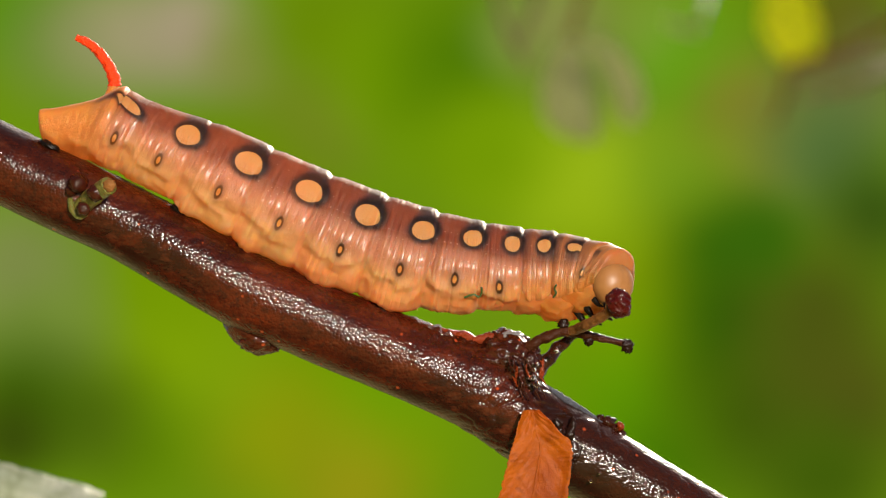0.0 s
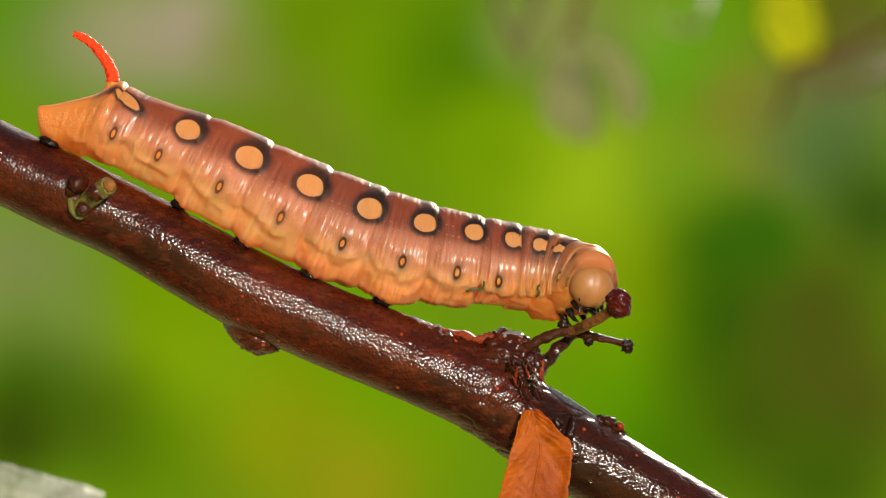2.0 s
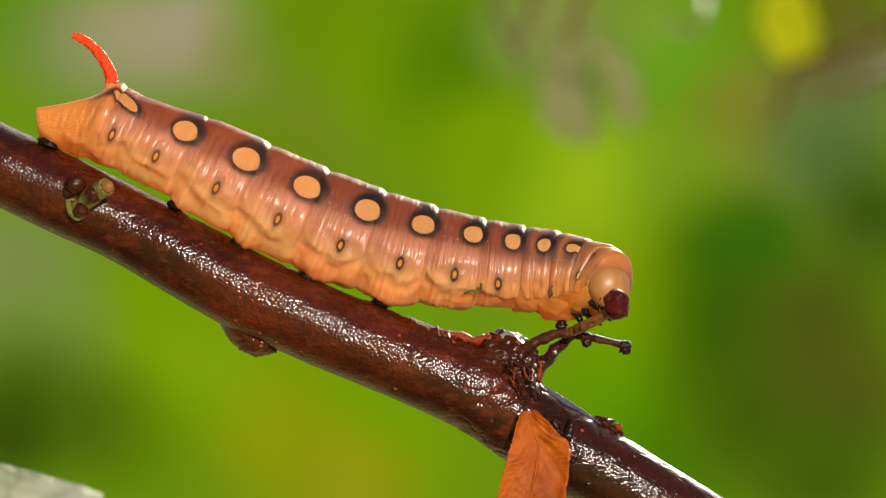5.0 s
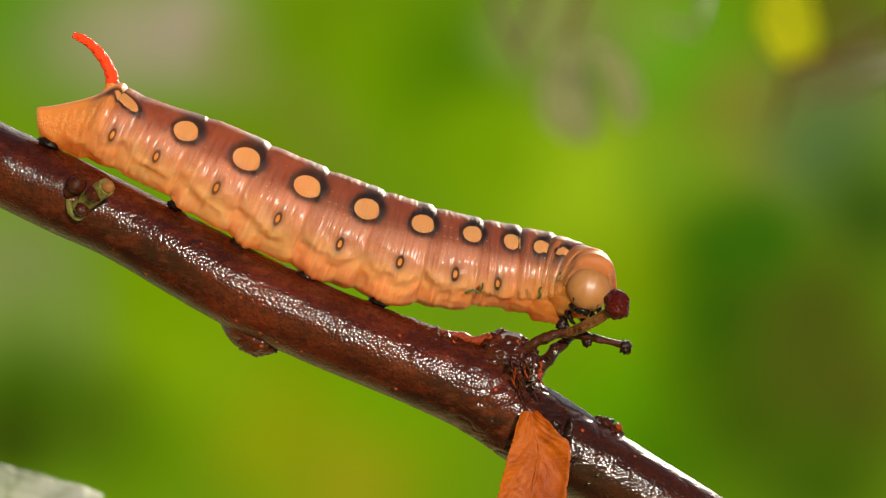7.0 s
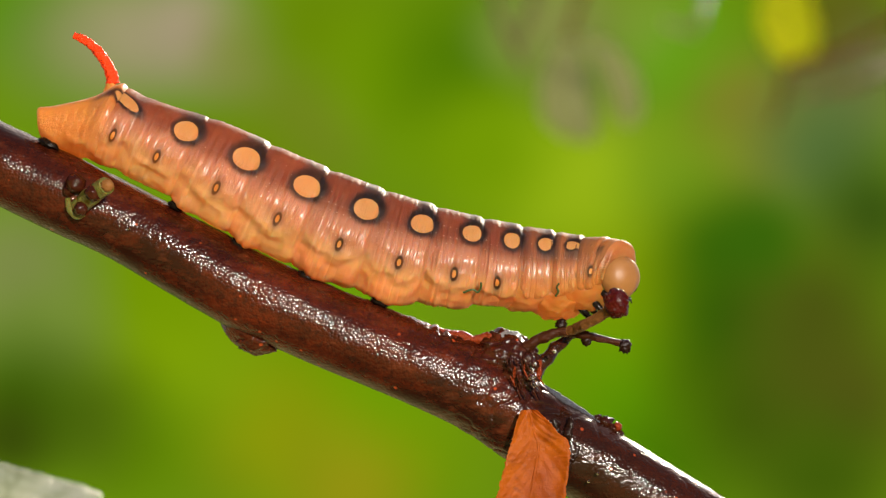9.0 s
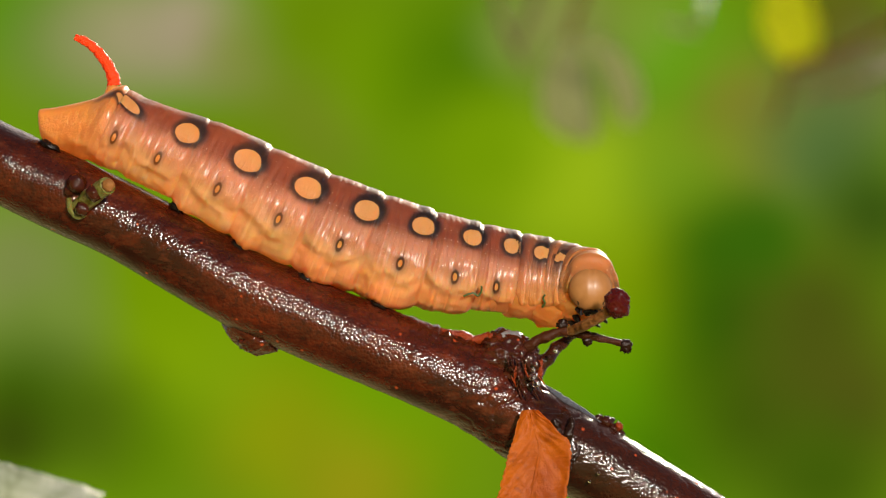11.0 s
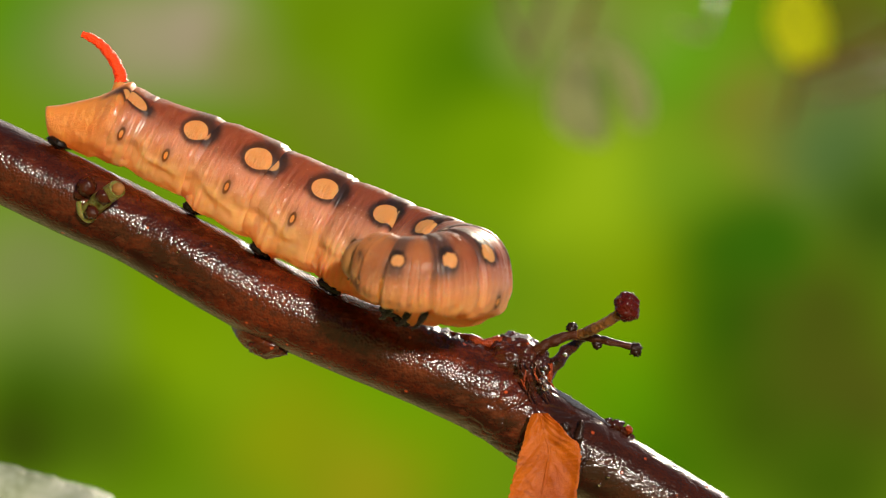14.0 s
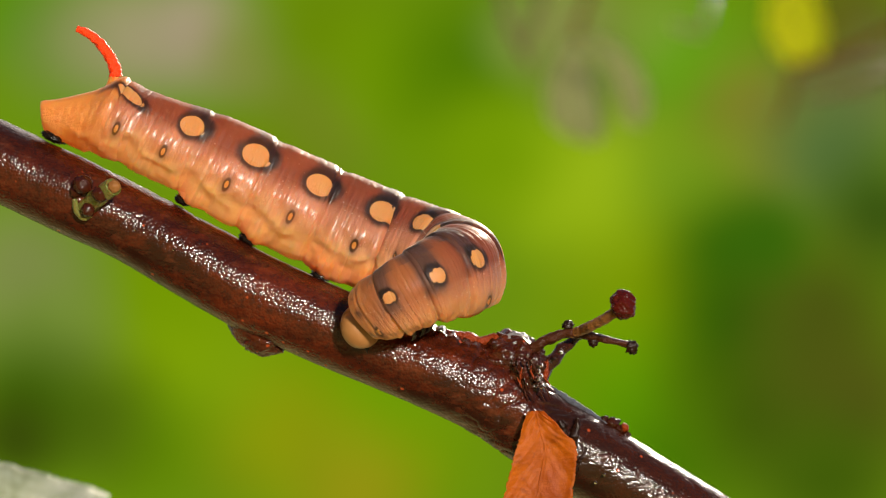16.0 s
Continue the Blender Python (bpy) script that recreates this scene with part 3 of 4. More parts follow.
# water beads in the crotch of the fork
for x, y, s in ((950, 680, 7), (943, 668, 5.5), (949, 664, 5), (945, 655, 4.5), (950, 645, 4), (985, 622, 4.5), (1002, 788, 3.5), (1062, 838, 3), (1046, 852, 3), (232, 405, 3), (300, 440, 3)):
    origin = at(x, y, -0.0058 if y > 600 else -0.0047)
    bead = blob((0, 0, 0), (s * U, s * U, s * U), 0.05, 1, 10, 14)
    drop = thing("water_drop", origin, mesh_of("water_drop", *bead, WATER))
    tagged(drop, "clear water drop clinging to the bark", "water drop", "water drops on the bark")


def build_bud_stub():
    """A green stub with round red-brown buds that stands out from the bark."""
    origin = at(150, 352, -0.0045)
    ob = thing("bud_stub", origin)
    tagged(ob, "cut green shoot with red-brown buds on the bark", "shoot")
    stem = tube([(*at(136, 374, -0.004), 15 * U), (*at(160, 352, -0.0062), 16 * U), (*at(182, 336, -0.0083), 16 * U), (*at(193, 329, -0.0093), 15 * U)], 40, 28, 0.1, 700)
    part("stem", mesh_of("stem", *moved(stem, origin), STEM), ob)
    for x, y, d, s in ((169, 342, -0.0086, 14), (148, 370, -0.0068, 12), (138, 325, -0.0058, 17), (126, 338, -0.005, 11)):
        bud = blob(at(x, y, d), (s * U, s * U, s * U), 0.16, 800, 18, 24)
        part("bud", mesh_of("bud", *moved(bud, origin), BUD_BROWN), ob, label="round wet brown bud")
    collar = tube([(*at(124, 352, -0.0048), 5 * U), (*at(128, 372, -0.0053), 6 * U), (*at(140, 384, -0.0056), 5 * U), (*at(154, 380, -0.0056), 3 * U)], 24, 14, 0.15, 700)
    part("bud_scale", mesh_of("bud_scale", *moved(collar, origin), STEM), ob)
    face = blob(at(194, 328, -0.0098), (11 * U, 7 * U, 11 * U), 0.2, 800, 14, 20)
    part("stem_end", mesh_of("stem_end", *moved(face, origin), TWIG_PALE), ob, label="pale brown cut end of the shoot")
    return ob


build_bud_stub()


def leaf_mesh(outline, material, cup, seed, rows=120, cols=24, thick=0.00012):
    """A leaf blade between two edges: outline gives rows of left point and right point from tip to base; both sides and a rim."""
    edges = glide([(*a, *b) for a, b in outline], rows)
    verts, blade = [], []
    for layer in (0, 1):
        for i, e in enumerate(edges):
            v = i / (rows - 1)
            for j in range(cols):
                u = 2 * j / (cols - 1) - 1
                a, b = Vector(e[:3]), Vector(e[3:])
                jag = 1 + 0.045 * noise.noise((v * 45, u * 0.5, seed)) + 0.035 * noise.noise((v * 130, u * 0.5, seed))
                p = a.lerp(b, 0.5 + 0.5 * u * jag)
                p.y += cup * (u * u) + 0.0004 * noise.noise((u * 2, v * 5, seed)) + 0.00012 * abs(math.sin((v - abs(u) * 0.3) * 30)) + layer * thick
                verts.append(p)
                blade.append((u, v, 0))
    faces, n = [], rows * cols
    for i in range(rows - 1):
        for j in range(cols - 1):
            a = i * cols + j
            faces.append((a, a + 1, a + cols + 1, a + cols))
            faces.append((n + a, n + a + cols, n + a + cols + 1, n + a + 1))
    rim = [j for j in range(cols)] + [i * cols + cols - 1 for i in range(1, rows)] + [(rows - 1) * cols + j for j in range(cols - 2, -1, -1)] + [i * cols for i in range(rows - 2, 0, -1)]
    for a, b in zip(rim, rim[1:] + rim[:1]):
        faces.append((b, a, n + a, n + b))
    return verts, faces, material, blade


def build_leaf(name, label, rows, depth, material, cup, seed, stalk):
    origin = at(*rows[0][0], depth)
    outline = [(at(*a, depth) - origin, at(*b, depth) - origin) for a, b in rows]
    verts, faces, material, blade = leaf_mesh(outline, material, cup, seed)
    ob = thing(name, origin)
    part("blade", mesh_of("blade", verts, faces, material, blade=blade), ob)
    rib = [(*(at((a[0] + b[0]) / 2, (a[1] + b[1]) / 2, depth + 0.0002) - origin), 1.5 * U + 0.35 * U * i) for i, (a, b) in enumerate(rows)]
    part("midrib", mesh_of("midrib", *tube(rib, 40, 8, 0.1, 900), material, blade=[(0, 0, 0)] * 322), ob)
    stem = [(*(Vector(rib[-1][:3])), 4 * U)] + [(*(at(*q) - origin), 4 * U) for q in stalk]
    part("stalk", mesh_of("stalk", *tube(stem, 20, 8, 0.1, 900), TWIG_PALE), ob)
    return tagged(ob, label, "leaf")


build_leaf("dry_leaf", "dry orange autumn leaf caught on the branch",
           [((926, 726), (954, 725)), ((921, 738), (965, 736)), ((915, 756), (977, 747)), ((910, 776), (990, 764)), ((904, 797), (1009, 780)), ((898, 818), (1012, 800)), ((892, 840), (1011, 824)), ((884, 872), (1008, 850)),
            ((874, 905), (1000, 890)), ((868, 950), (988, 930)), ((872, 990), (968, 970)), ((895, 1020), (935, 1012))], -0.0066, ORANGE, -0.0008, 3.0,
           [(920, 1040, -0.006), (960, 1060, -0.004)])
build_leaf("pale_leaf", "pale green wet leaf with a whitish sheen",
           [((180, 880), (174, 892)), ((142, 864), (132, 930)), ((96, 852), (76, 960)), ((44, 838), (24, 970)), ((-10, 822), (-40, 970)), ((-80, 805), (-120, 950)), ((-160, 800), (-180, 860))],
           0.055, PALE_LEAF, 0.004, 7.0, [(-250, 700, 0.05), (-400, 400, 0.02), (-410, 130, 0.0)])

def build_shrub():
    """Twigs and leaves of the next shrub, close behind the branch and out of focus."""
    top = at(1800, 20, 0.9)
    upright = LEAN @ top
    foot = LEAN.inverted() @ Vector((upright.x, upright.y, -1.09))
    ob = thing("shrub", foot)
    tagged(ob, "out-of-focus shrub with thin dry twigs and a few yellowing leaves", "shrub")

    def line(rows, seed):
        return tube([(*(at(x, y, d) - foot), r * U * (0.3 + d) / 0.3) for x, y, d, r in rows], 40, 10, 0.15, 300, seed)

    stem = tube([(0, 0, 0, 0.006), (*((top - foot) * 0.5 + Vector((0.01, 0.01, 0))), 0.005), (*(top - foot), 0.0035), (*(at(1780, -260, 0.9) - foot), 0.002)], 80, 14, 0.12, 200)
    part("stem", mesh_of("stem", *stem, TWIG_PALE), ob)
    twigs = (((1796, 60, 0.9, 9), (1640, 96, 0.8, 9), (1540, 140, 0.7, 12), (1470, 160, 0.7, 10), (1416, 172, 0.7, 6)),
             ((1790, -20, 0.9, 9), (1600, 84, 0.85, 9), (1500, 108, 0.8, 10), (1430, 132, 0.8, 8), (1396, 132, 0.8, 6)),
             ((1786, -120, 0.9, 10), (1600, 30, 0.9, 9), (1480, 96, 0.9, 8), (1404, 118, 0.9, 8), (1390, 170, 0.9, 7), (1370, 220, 0.9, 4)),
             ((1784, -200, 0.9, 9), (1450, -150, 0.8, 8), (1150, -110, 0.7, 8), (900, -70, 0.65, 7), (884, 10, 0.65, 8), (906, 70, 0.65, 8), (934, 118, 0.65, 5)),
             ((1150, -110, 0.7, 7), (980, -80, 0.66, 7), (946, 10, 0.65, 8), (918, 80, 0.65, 6)),
             ((1150, -110, 0.7, 7), (1060, -50, 0.66, 7), (1024, 20, 0.65, 6), (1010, 70, 0.65, 5)),
             ((1300, -130, 0.75, 7), (1260, -30, 0.7, 5), (1240, 50, 0.65, 4)))
    for i, rows in enumerate(twigs):
        part("twig", mesh_of("twig", *line(rows, i), DRY_GRASS if i in (0, 1, 3, 4) else TWIG_PALE), ob, label="thin pale dry twig out of focus")

    def leaf(rows, depth, material, label, seed):
        outline = [(at(*a, depth) - foot, at(*b, depth) - foot) for a, b in rows]
        verts, faces, material, blade = leaf_mesh(outline, material, 0.001, seed, 40, 12)
        part("leaf", mesh_of("leaf", verts, faces, material, blade=blade), ob, label=label)

    leaf([((1404, 122), (1414, 122)), ((1374, 96), (1446, 98)), ((1350, 56), (1454, 60)), ((1346, 20), (1446, 22)), ((1358, -14), (1434, -12)), ((1386, -44), (1398, -44))], 0.9, YELLOW_LEAF, "bright yellow-green leaf lit from behind", 2.0)
    leaf([((1006, 66), (1014, 66)), ((976, 110), (1034, 96)), ((958, 160), (1046, 150)), ((962, 206), (1058, 206)), ((992, 238), (1060, 240)), ((1030, 250), (1044, 252))], 0.65, TAN_LEAF, "withered tan leaf out of focus", 5.0)
    leaf([((1020, 66), (1028, 62)), ((1056, 96), (1086, 78)), ((1076, 140), (1126, 124)), ((1092, 186), (1142, 182)), ((1104, 218), (1128, 222))], 0.68, TAN_LEAF, "withered tan leaf out of focus", 9.0)
    leaf([((1240, 56), (1240, 64)), ((1216, 44), (1210, 60)), ((1190, 38), (1186, 48)), ((1176, 36), (1176, 42))], 0.65, TAN_LEAF, "small pale dry leaf out of focus", 11.0)
    return ob


build_shrub()

# ---- caterpillar ----
# the body's line runs through twelve stations, from the horn's segment to the neck
RADIUS = [r * U for r in (70, 72, 79, 83, 85, 86, 82, 79, 75, 67, 60, 51)]
LENGTH = [r * U for r in (116, 123, 119.5, 114, 102, 92, 73, 60, 56, 46, 30)]
SPOT_SIZE = (0.0, 0.98, 1.03, 1.0, 1.0, 0.92, 0.86, 0.76, 0.64, 0.45, 0.0, 0.0)
SPOT_ANGLE = (57, 57, 57, 57, 57, 56, 52, 46, 41, 38, 38, 38)
HOLE_SIZE = (1, 1, 1, 1, 1, 1, 1, 1, 0, 0, 1, 0)
POSTURES = []


def posture(seconds, base, twist, pitch, yaw, stretch):
    """How the body is bent at a time: the rear's place and dip, then for each stretch its twist, dip and turn in degrees, and its length."""
    POSTURES.append((seconds, np.array([*base, *twist, *pitch, *yaw, *stretch], dtype=float)))


posture(0, (-565.6, 216.6, 26.2),
        (-0.1, 0.1, 0.6, 0.3, -0.6, -0.7, 7.3, 3, -4.2, -7.4, -5),
        (0.7, -0.1, -2.3, -4.2, -7.4, -5.7, -5.4, -0.7, 3.1, -0.6, -1.5),
        (0.6, 0.4, 0.4, -0.4, -0.2, -1.8, -0.1, -6.6, -12.1, -20.5, -16.2),
        (0.97, 0.96, 0.99, 1.01, 1.05, 1.05, 1.05, 1.01, 1.01, 0.83, 0.91))
posture(0.5, (-565.7, 218.3, 26.3),
        (-0.2, -0.1, 0.2, -0.5, -1.8, 1.5, 7, 3, -3.3, -3.7, -3.6),
        (0.7, -0.2, -2, -3.6, -6.5, -5.3, -6.1, -2.4, 0.6, -2.1, -2.4),
        (1.1, 0.6, 0.7, -0.1, 0, -1.7, -0.1, -7.3, -12, -19.6, -19.5),
        (0.96, 0.95, 0.98, 1.01, 1.04, 1.05, 1.06, 1.03, 0.99, 0.89, 0.87))
posture(1, (-566, 224, 25.5),
        (-0.1, 0.1, 0.4, -0.4, -2, 0.8, 7.2, 4, -2.6, -1.5, -1.8),
        (0.7, 0.4, -2.2, -4.1, -6.3, -5.3, -4.7, -1.3, 1.2, -0, -0.5),
        (1.1, 0.7, 0.6, -0.5, 0.5, -0.7, -1.8, -11.5, -16.4, -19, -15.2),
        (0.96, 0.96, 0.99, 1.01, 1.04, 1.04, 1.05, 1.01, 0.97, 0.9, 0.89))
posture(1.5, (-565, 222, 25.3),
        (-0.1, 0, 0.5, -0.6, -2, 0.9, 7.4, 4.5, -1.9, -1.5, -1.8),
        (0.5, 0.6, -2.4, -4.3, -7, -4.4, -3.5, -0.9, 0, 1.5, 1.7),
        (1.1, 0.7, 0.6, -0.3, 0.6, -0.6, -2.4, -13.7, -20.8, -19.3, -16.7),
        (0.96, 0.96, 0.99, 1.01, 1.04, 1.04, 1.03, 0.99, 0.94, 0.88, 0.87))
posture(2, (-567.7, 224.7, 25.3),
        (-0.2, -0, 0.2, -0.8, -2.4, 0.7, 7.4, 5.1, -0.9, -3.3, -3.2),
        (0.9, 0.4, -2.3, -4, -7.3, -4.8, -2.2, 0.1, -2.7, -2, -1),
        (1.2, 0.8, 0.8, 0.4, 1.7, 1.4, -1.2, -14.9, -25.1, -22.8, -20.6),
        (0.98, 0.96, 0.99, 1.01, 1.02, 1.02, 1.02, 0.97, 0.91, 0.87, 0.87))
posture(2.5, (-565.1, 221.1, 25.4),
        (-0.4, -0.2, 0, -0.9, -2.1, 1.8, 7.6, 4.6, -1.1, -3.4, -3.8),
        (0.9, 0.5, -2.3, -4.5, -7, -5.8, -3.7, 1, 0.9, 1.3, 1.1),
        (1.4, 0.9, 0.8, -0.5, 0.8, -1.2, -2.8, -15.1, -25.6, -25.2, -22.5),
        (0.96, 0.95, 0.99, 1.01, 1.04, 1.05, 1.05, 0.99, 0.9, 0.82, 0.83))
posture(3, (-567.2, 225.5, 25.7),
        (-0.1, -0, 0.3, -1, -2.1, 1.5, 7.7, 3.7, -3.3, -3.9, -4.1),
        (0.8, 0.3, -2.4, -4.3, -6.4, -5.5, -5.4, -2.6, 1.6, 3.6, 3.9),
        (1.4, 0.9, 0.8, -0.6, 0.1, -1.1, -3.5, -14.2, -19.9, -21.9, -21.3),
        (0.97, 0.96, 1, 1.02, 1.04, 1.06, 1.07, 1.02, 0.96, 0.85, 0.83))
posture(3.5, (-567.5, 226.6, 24.9),
        (-0.1, 0.2, 0.7, -0.3, -1.8, 0.8, 7.2, 3.7, -3.5, -4.5, -3.8),
        (1.2, 0.6, -2.8, -4.6, -6.3, -4.8, -3.7, -2.1, 0.7, 3.8, 5.6),
        (1.1, 0.6, 0.5, -1, -0.3, -0.8, -2.1, -7.8, -12, -14.5, -17.7),
        (0.98, 0.96, 1.01, 1.02, 1.04, 1.05, 1.05, 1.03, 0.98, 0.89, 0.85))
posture(4, (-566.9, 223.9, 25.2),
        (-0.1, 0.3, 0.7, -0.3, -2, 0.9, 7.3, 3.3, -3.9, -4.7, -4.2),
        (0.9, 0.5, -2.9, -4.2, -6.7, -4.2, -4.4, -3.1, 2, 1, 1.3),
        (1.4, 1.1, 0.7, -0.5, -1.7, -1.7, -2.4, -7.3, -7.9, -15.5, -15.7),
        (0.96, 0.97, 0.99, 1.03, 1.05, 1.08, 1.09, 1.08, 1.04, 0.88, 0.83))
posture(6.5, (-566.1, 223.9, 25.6),
        (-0.4, -0.3, -0.1, -1.3, -2.1, 1.9, 8.1, 5, -1.2, -5.3, -5.9),
        (1.2, 0.4, -3.1, -4.3, -6.1, -5.5, -3.7, 1.9, 1.5, -0.5, -1),
        (1.7, 1.1, 1, 0.2, 0.7, -1, -4.1, -14.9, -24.2, -27, -23.9),
        (0.95, 0.95, 0.99, 1.02, 1.05, 1.06, 1.07, 1.02, 0.94, 0.78, 0.78))
posture(7, (-566.1, 223.9, 25.6),
        (-0.3, -0.3, -0, -1.3, -2.5, 1.5, 7.9, 4.9, -1.3, -5.9, -6.3),
        (1, 0.4, -3, -4, -6.2, -5.6, -2.9, 0.9, 0, -2.5, -3),
        (1.6, 1.1, 1, 0.2, 1.6, 0.9, -2.2, -14.7, -24.1, -27.9, -26.4),
        (0.95, 0.95, 0.99, 1.01, 1.03, 1.05, 1.06, 1.02, 0.95, 0.82, 0.82))
posture(7.5, (-566.2, 223.9, 25.7),
        (-0.1, 0.1, 0.4, -0.7, -2, 1, 6.9, 3.2, -2.7, -4.8, -4),
        (0.8, 0.1, -2.8, -3.9, -6, -4.6, -4, -0.8, -1.4, -0.7, 0.8),
        (1.1, 0.8, 0.7, -0.5, 0.7, 0.3, 0.2, -4.9, -12.9, -16.2, -21.5),
        (0.96, 0.96, 1, 1.01, 1.03, 1.04, 1.03, 1.02, 0.97, 0.91, 0.89))
posture(8, (-566, 223, 25.4),
        (-0.2, 0.2, 0.7, -0.7, -1.9, 1.4, 7.2, 2.9, -3.8, -4.9, -4.2),
        (0.7, 0.6, -2.4, -4.5, -6.2, -5.8, -4.8, -2.1, 3.5, 1.2, 1.7),
        (1.3, 0.7, 0.8, -1.1, -0.7, -1.9, -2.2, -4.5, -3.4, -14.7, -19.3),
        (0.96, 0.95, 1, 1.02, 1.05, 1.07, 1.07, 1.08, 1.05, 0.91, 0.87))
posture(8.5, (-565.5, 223.9, 25.8),
        (-0.1, 0.2, 0.6, -0.4, -1.9, 0.8, 6.7, 2.7, -3.6, -3.7, -2.4),
        (0.4, 0.4, -2.3, -4.3, -6.7, -5.2, -3.3, -1.7, -0.9, 2.1, 4.5),
        (0.3, 0.4, 0.5, -0.4, 0.9, 0.8, 0.4, -0.3, -2.5, -3.1, -9.9),
        (0.96, 0.98, 1, 1.02, 1.04, 1.04, 1.04, 1.05, 1.03, 1.03, 1.02))
posture(9, (-564.3, 221.2, 25.6),
        (-0.2, 0.1, 0.6, -0.8, -2, 1, 6.9, 3.1, -3.1, -4.6, -3.5),
        (0.7, 0.5, -3, -3.9, -6.6, -5, -2.9, -1.9, -4.7, -3.5, -0.8),
        (1.1, 0.7, 0.8, -0.1, 0.4, 0.4, -1.1, -3.6, -11.5, -14.1, -18.5),
        (0.95, 0.95, 0.99, 1.01, 1.04, 1.04, 1.05, 1.06, 1.02, 0.98, 0.94))
posture(11.5, (-564.5, 218, 25.7),
        (-1.2, -1.9, -1.9, -1.5, -1.5, 3.5, 9.2, 9.7, 5.9, -3.7, -4),
        (1.2, 0.8, -2.2, -4.8, -8.2, -7.8, -1.4, 1.5, -0.2, -4.3, -5.6),
        (-0.2, -0.3, -0.1, 0.7, 4.1, 1.8, -3.6, -15.3, -25.2, -35, -27.2),
        (0.95, 0.96, 0.99, 1, 1.02, 1.02, 1.02, 0.97, 0.9, 0.8, 0.84))
posture(12, (-565.4, 218.8, 25.7),
        (-2.2, -3.4, -3.1, -1.3, 0.3, 4.9, 12.4, 12.5, 6.7, -0.2, -2.8),
        (1.8, 1.1, -1.9, -5.5, -11.6, -11.9, -1.8, 9.4, 10.4, 2.4, -3.5),
        (-2.2, -1.7, -0.4, 1.2, 6.3, 4.2, -2.7, -21.6, -31.2, -37.3, -29.4),
        (0.98, 0.98, 1.01, 1.01, 1.01, 0.98, 0.95, 0.86, 0.88, 0.93, 1.01))
posture(12.5, (-567.3, 220.9, 25.4),
        (-0.8, -0.9, -0.9, -1.1, -1.2, 2.6, 10.8, 1.9, 5.5, 5.6, 2.2),
        (0.7, 0.9, -1, -4.2, -9.2, -7.4, 2.3, 16.7, 13, 1.6, -0.8),
        (2.4, 0.6, -1, -2.6, -0.4, -5.7, -15.5, -37.6, -36.5, -20.5, -7.6),
        (0.95, 0.95, 1.01, 1.05, 1.07, 1.01, 0.98, 1.01, 0.99, 0.72, 0.73))
posture(12.8, (-565.6, 216.2, 26.1),
        (0.3, 0.4, 0.5, 3.1, 1.2, 0.6, -1.5, 2.3, 3.6, 4.2, 2.1),
        (0.3, -0.9, -2.6, -5.9, -6, -1.4, 8.2, 10.4, 6.4, 2.3, 2.9),
        (1.4, 0.7, -0.5, -2, -3, -11, -21.6, -34.4, -29.4, -23.8, -10.3),
        (1, 1.01, 1.01, 0.96, 1.08, 0.97, 0.94, 0.97, 1.05, 0.95, 0.78))
posture(13, (-567, 223.6, 25.2),
        (-1, -1.8, -1.9, 0.1, -1.7, 2.2, 7.7, 1.9, -3.8, 0.5, -2),
        (1, 1.4, -1.2, -5.1, -7.4, -0.6, 6.3, 14.9, 11, -3.5, -3.2),
        (2.7, 1.9, 1.3, 0.1, -4.6, -27.3, -40.1, -41.4, -32.9, -11.5, -4.6),
        (0.94, 0.94, 1, 1.06, 1.11, 1.04, 1.1, 1.05, 0.97, 0.79, 0.56))
posture(13.2, (-565.3, 217.4, 25.3),
        (-0.2, -0.4, -0.4, 1.8, 2, 4.2, 1.7, -4.2, -5.6, 0, -1),
        (-0.1, -0.6, -1.4, -3.1, -3.3, -1.5, 4.8, 9.9, 4.5, -9.1, -11.2),
        (0.6, 0.6, 0.4, -2.8, -14.4, -31.2, -40.8, -42.1, -31.7, -6, -2.2),
        (1.01, 1.01, 1.01, 0.98, 1.09, 0.97, 1.09, 1.04, 1.06, 0.81, 0.62))
posture(13.5, (-566.9, 229.9, 25.4),
        (-0.5, -0.7, -0.6, 0.1, 0.9, 4.6, 4.9, -9.8, -7, -1.4, -1.9),
        (0.8, 0.7, -1.7, -3.6, -6.3, 0.5, 10.3, 2.8, 1.1, -10.5, -12.1),
        (-0.7, -0.5, 0.5, -1.6, -20.1, -45.2, -47, -30.9, -37.3, -10.5, -3.8),
        (1.01, 0.99, 1.04, 1.07, 1.02, 1.05, 1.1, 0.96, 1.07, 0.73, 0.5))
posture(14, (-568.8, 230, 25.4),
        (-0.5, -1.2, -2.7, -2, -1.7, 5.9, 7, -9.4, -5.9, -3.1, -3.3),
        (1.2, 0.7, -1.2, -2.1, -2.8, 5.4, 15.7, 9.8, 7.1, -4.5, -7.6),
        (-6.3, -4.7, -1.5, -4.1, -24, -44.2, -38, -26.4, -43, -21.1, -10.6),
        (1.06, 1.07, 1.15, 1.06, 1.06, 1.12, 0.96, 0.82, 0.94, 0.75, 0.46))
posture(14.5, (-568.9, 229.1, 25.4),
        (0.3, 0, 0.1, -0.2, -2.6, 5.2, 2.2, -4.9, -4.9, 0.8, -1),
        (0.5, 0.4, -1.5, -2.7, -3.4, 5.1, 13.7, 9.6, 8.5, -4.8, -7.7),
        (-4.7, -3.9, -2.2, -3.5, -25.6, -45.3, -35.7, -24.4, -38.8, -12.1, -6.1),
        (1.05, 1.04, 1.1, 1.14, 1.08, 1.06, 0.87, 0.8, 0.95, 0.62, 0.45))
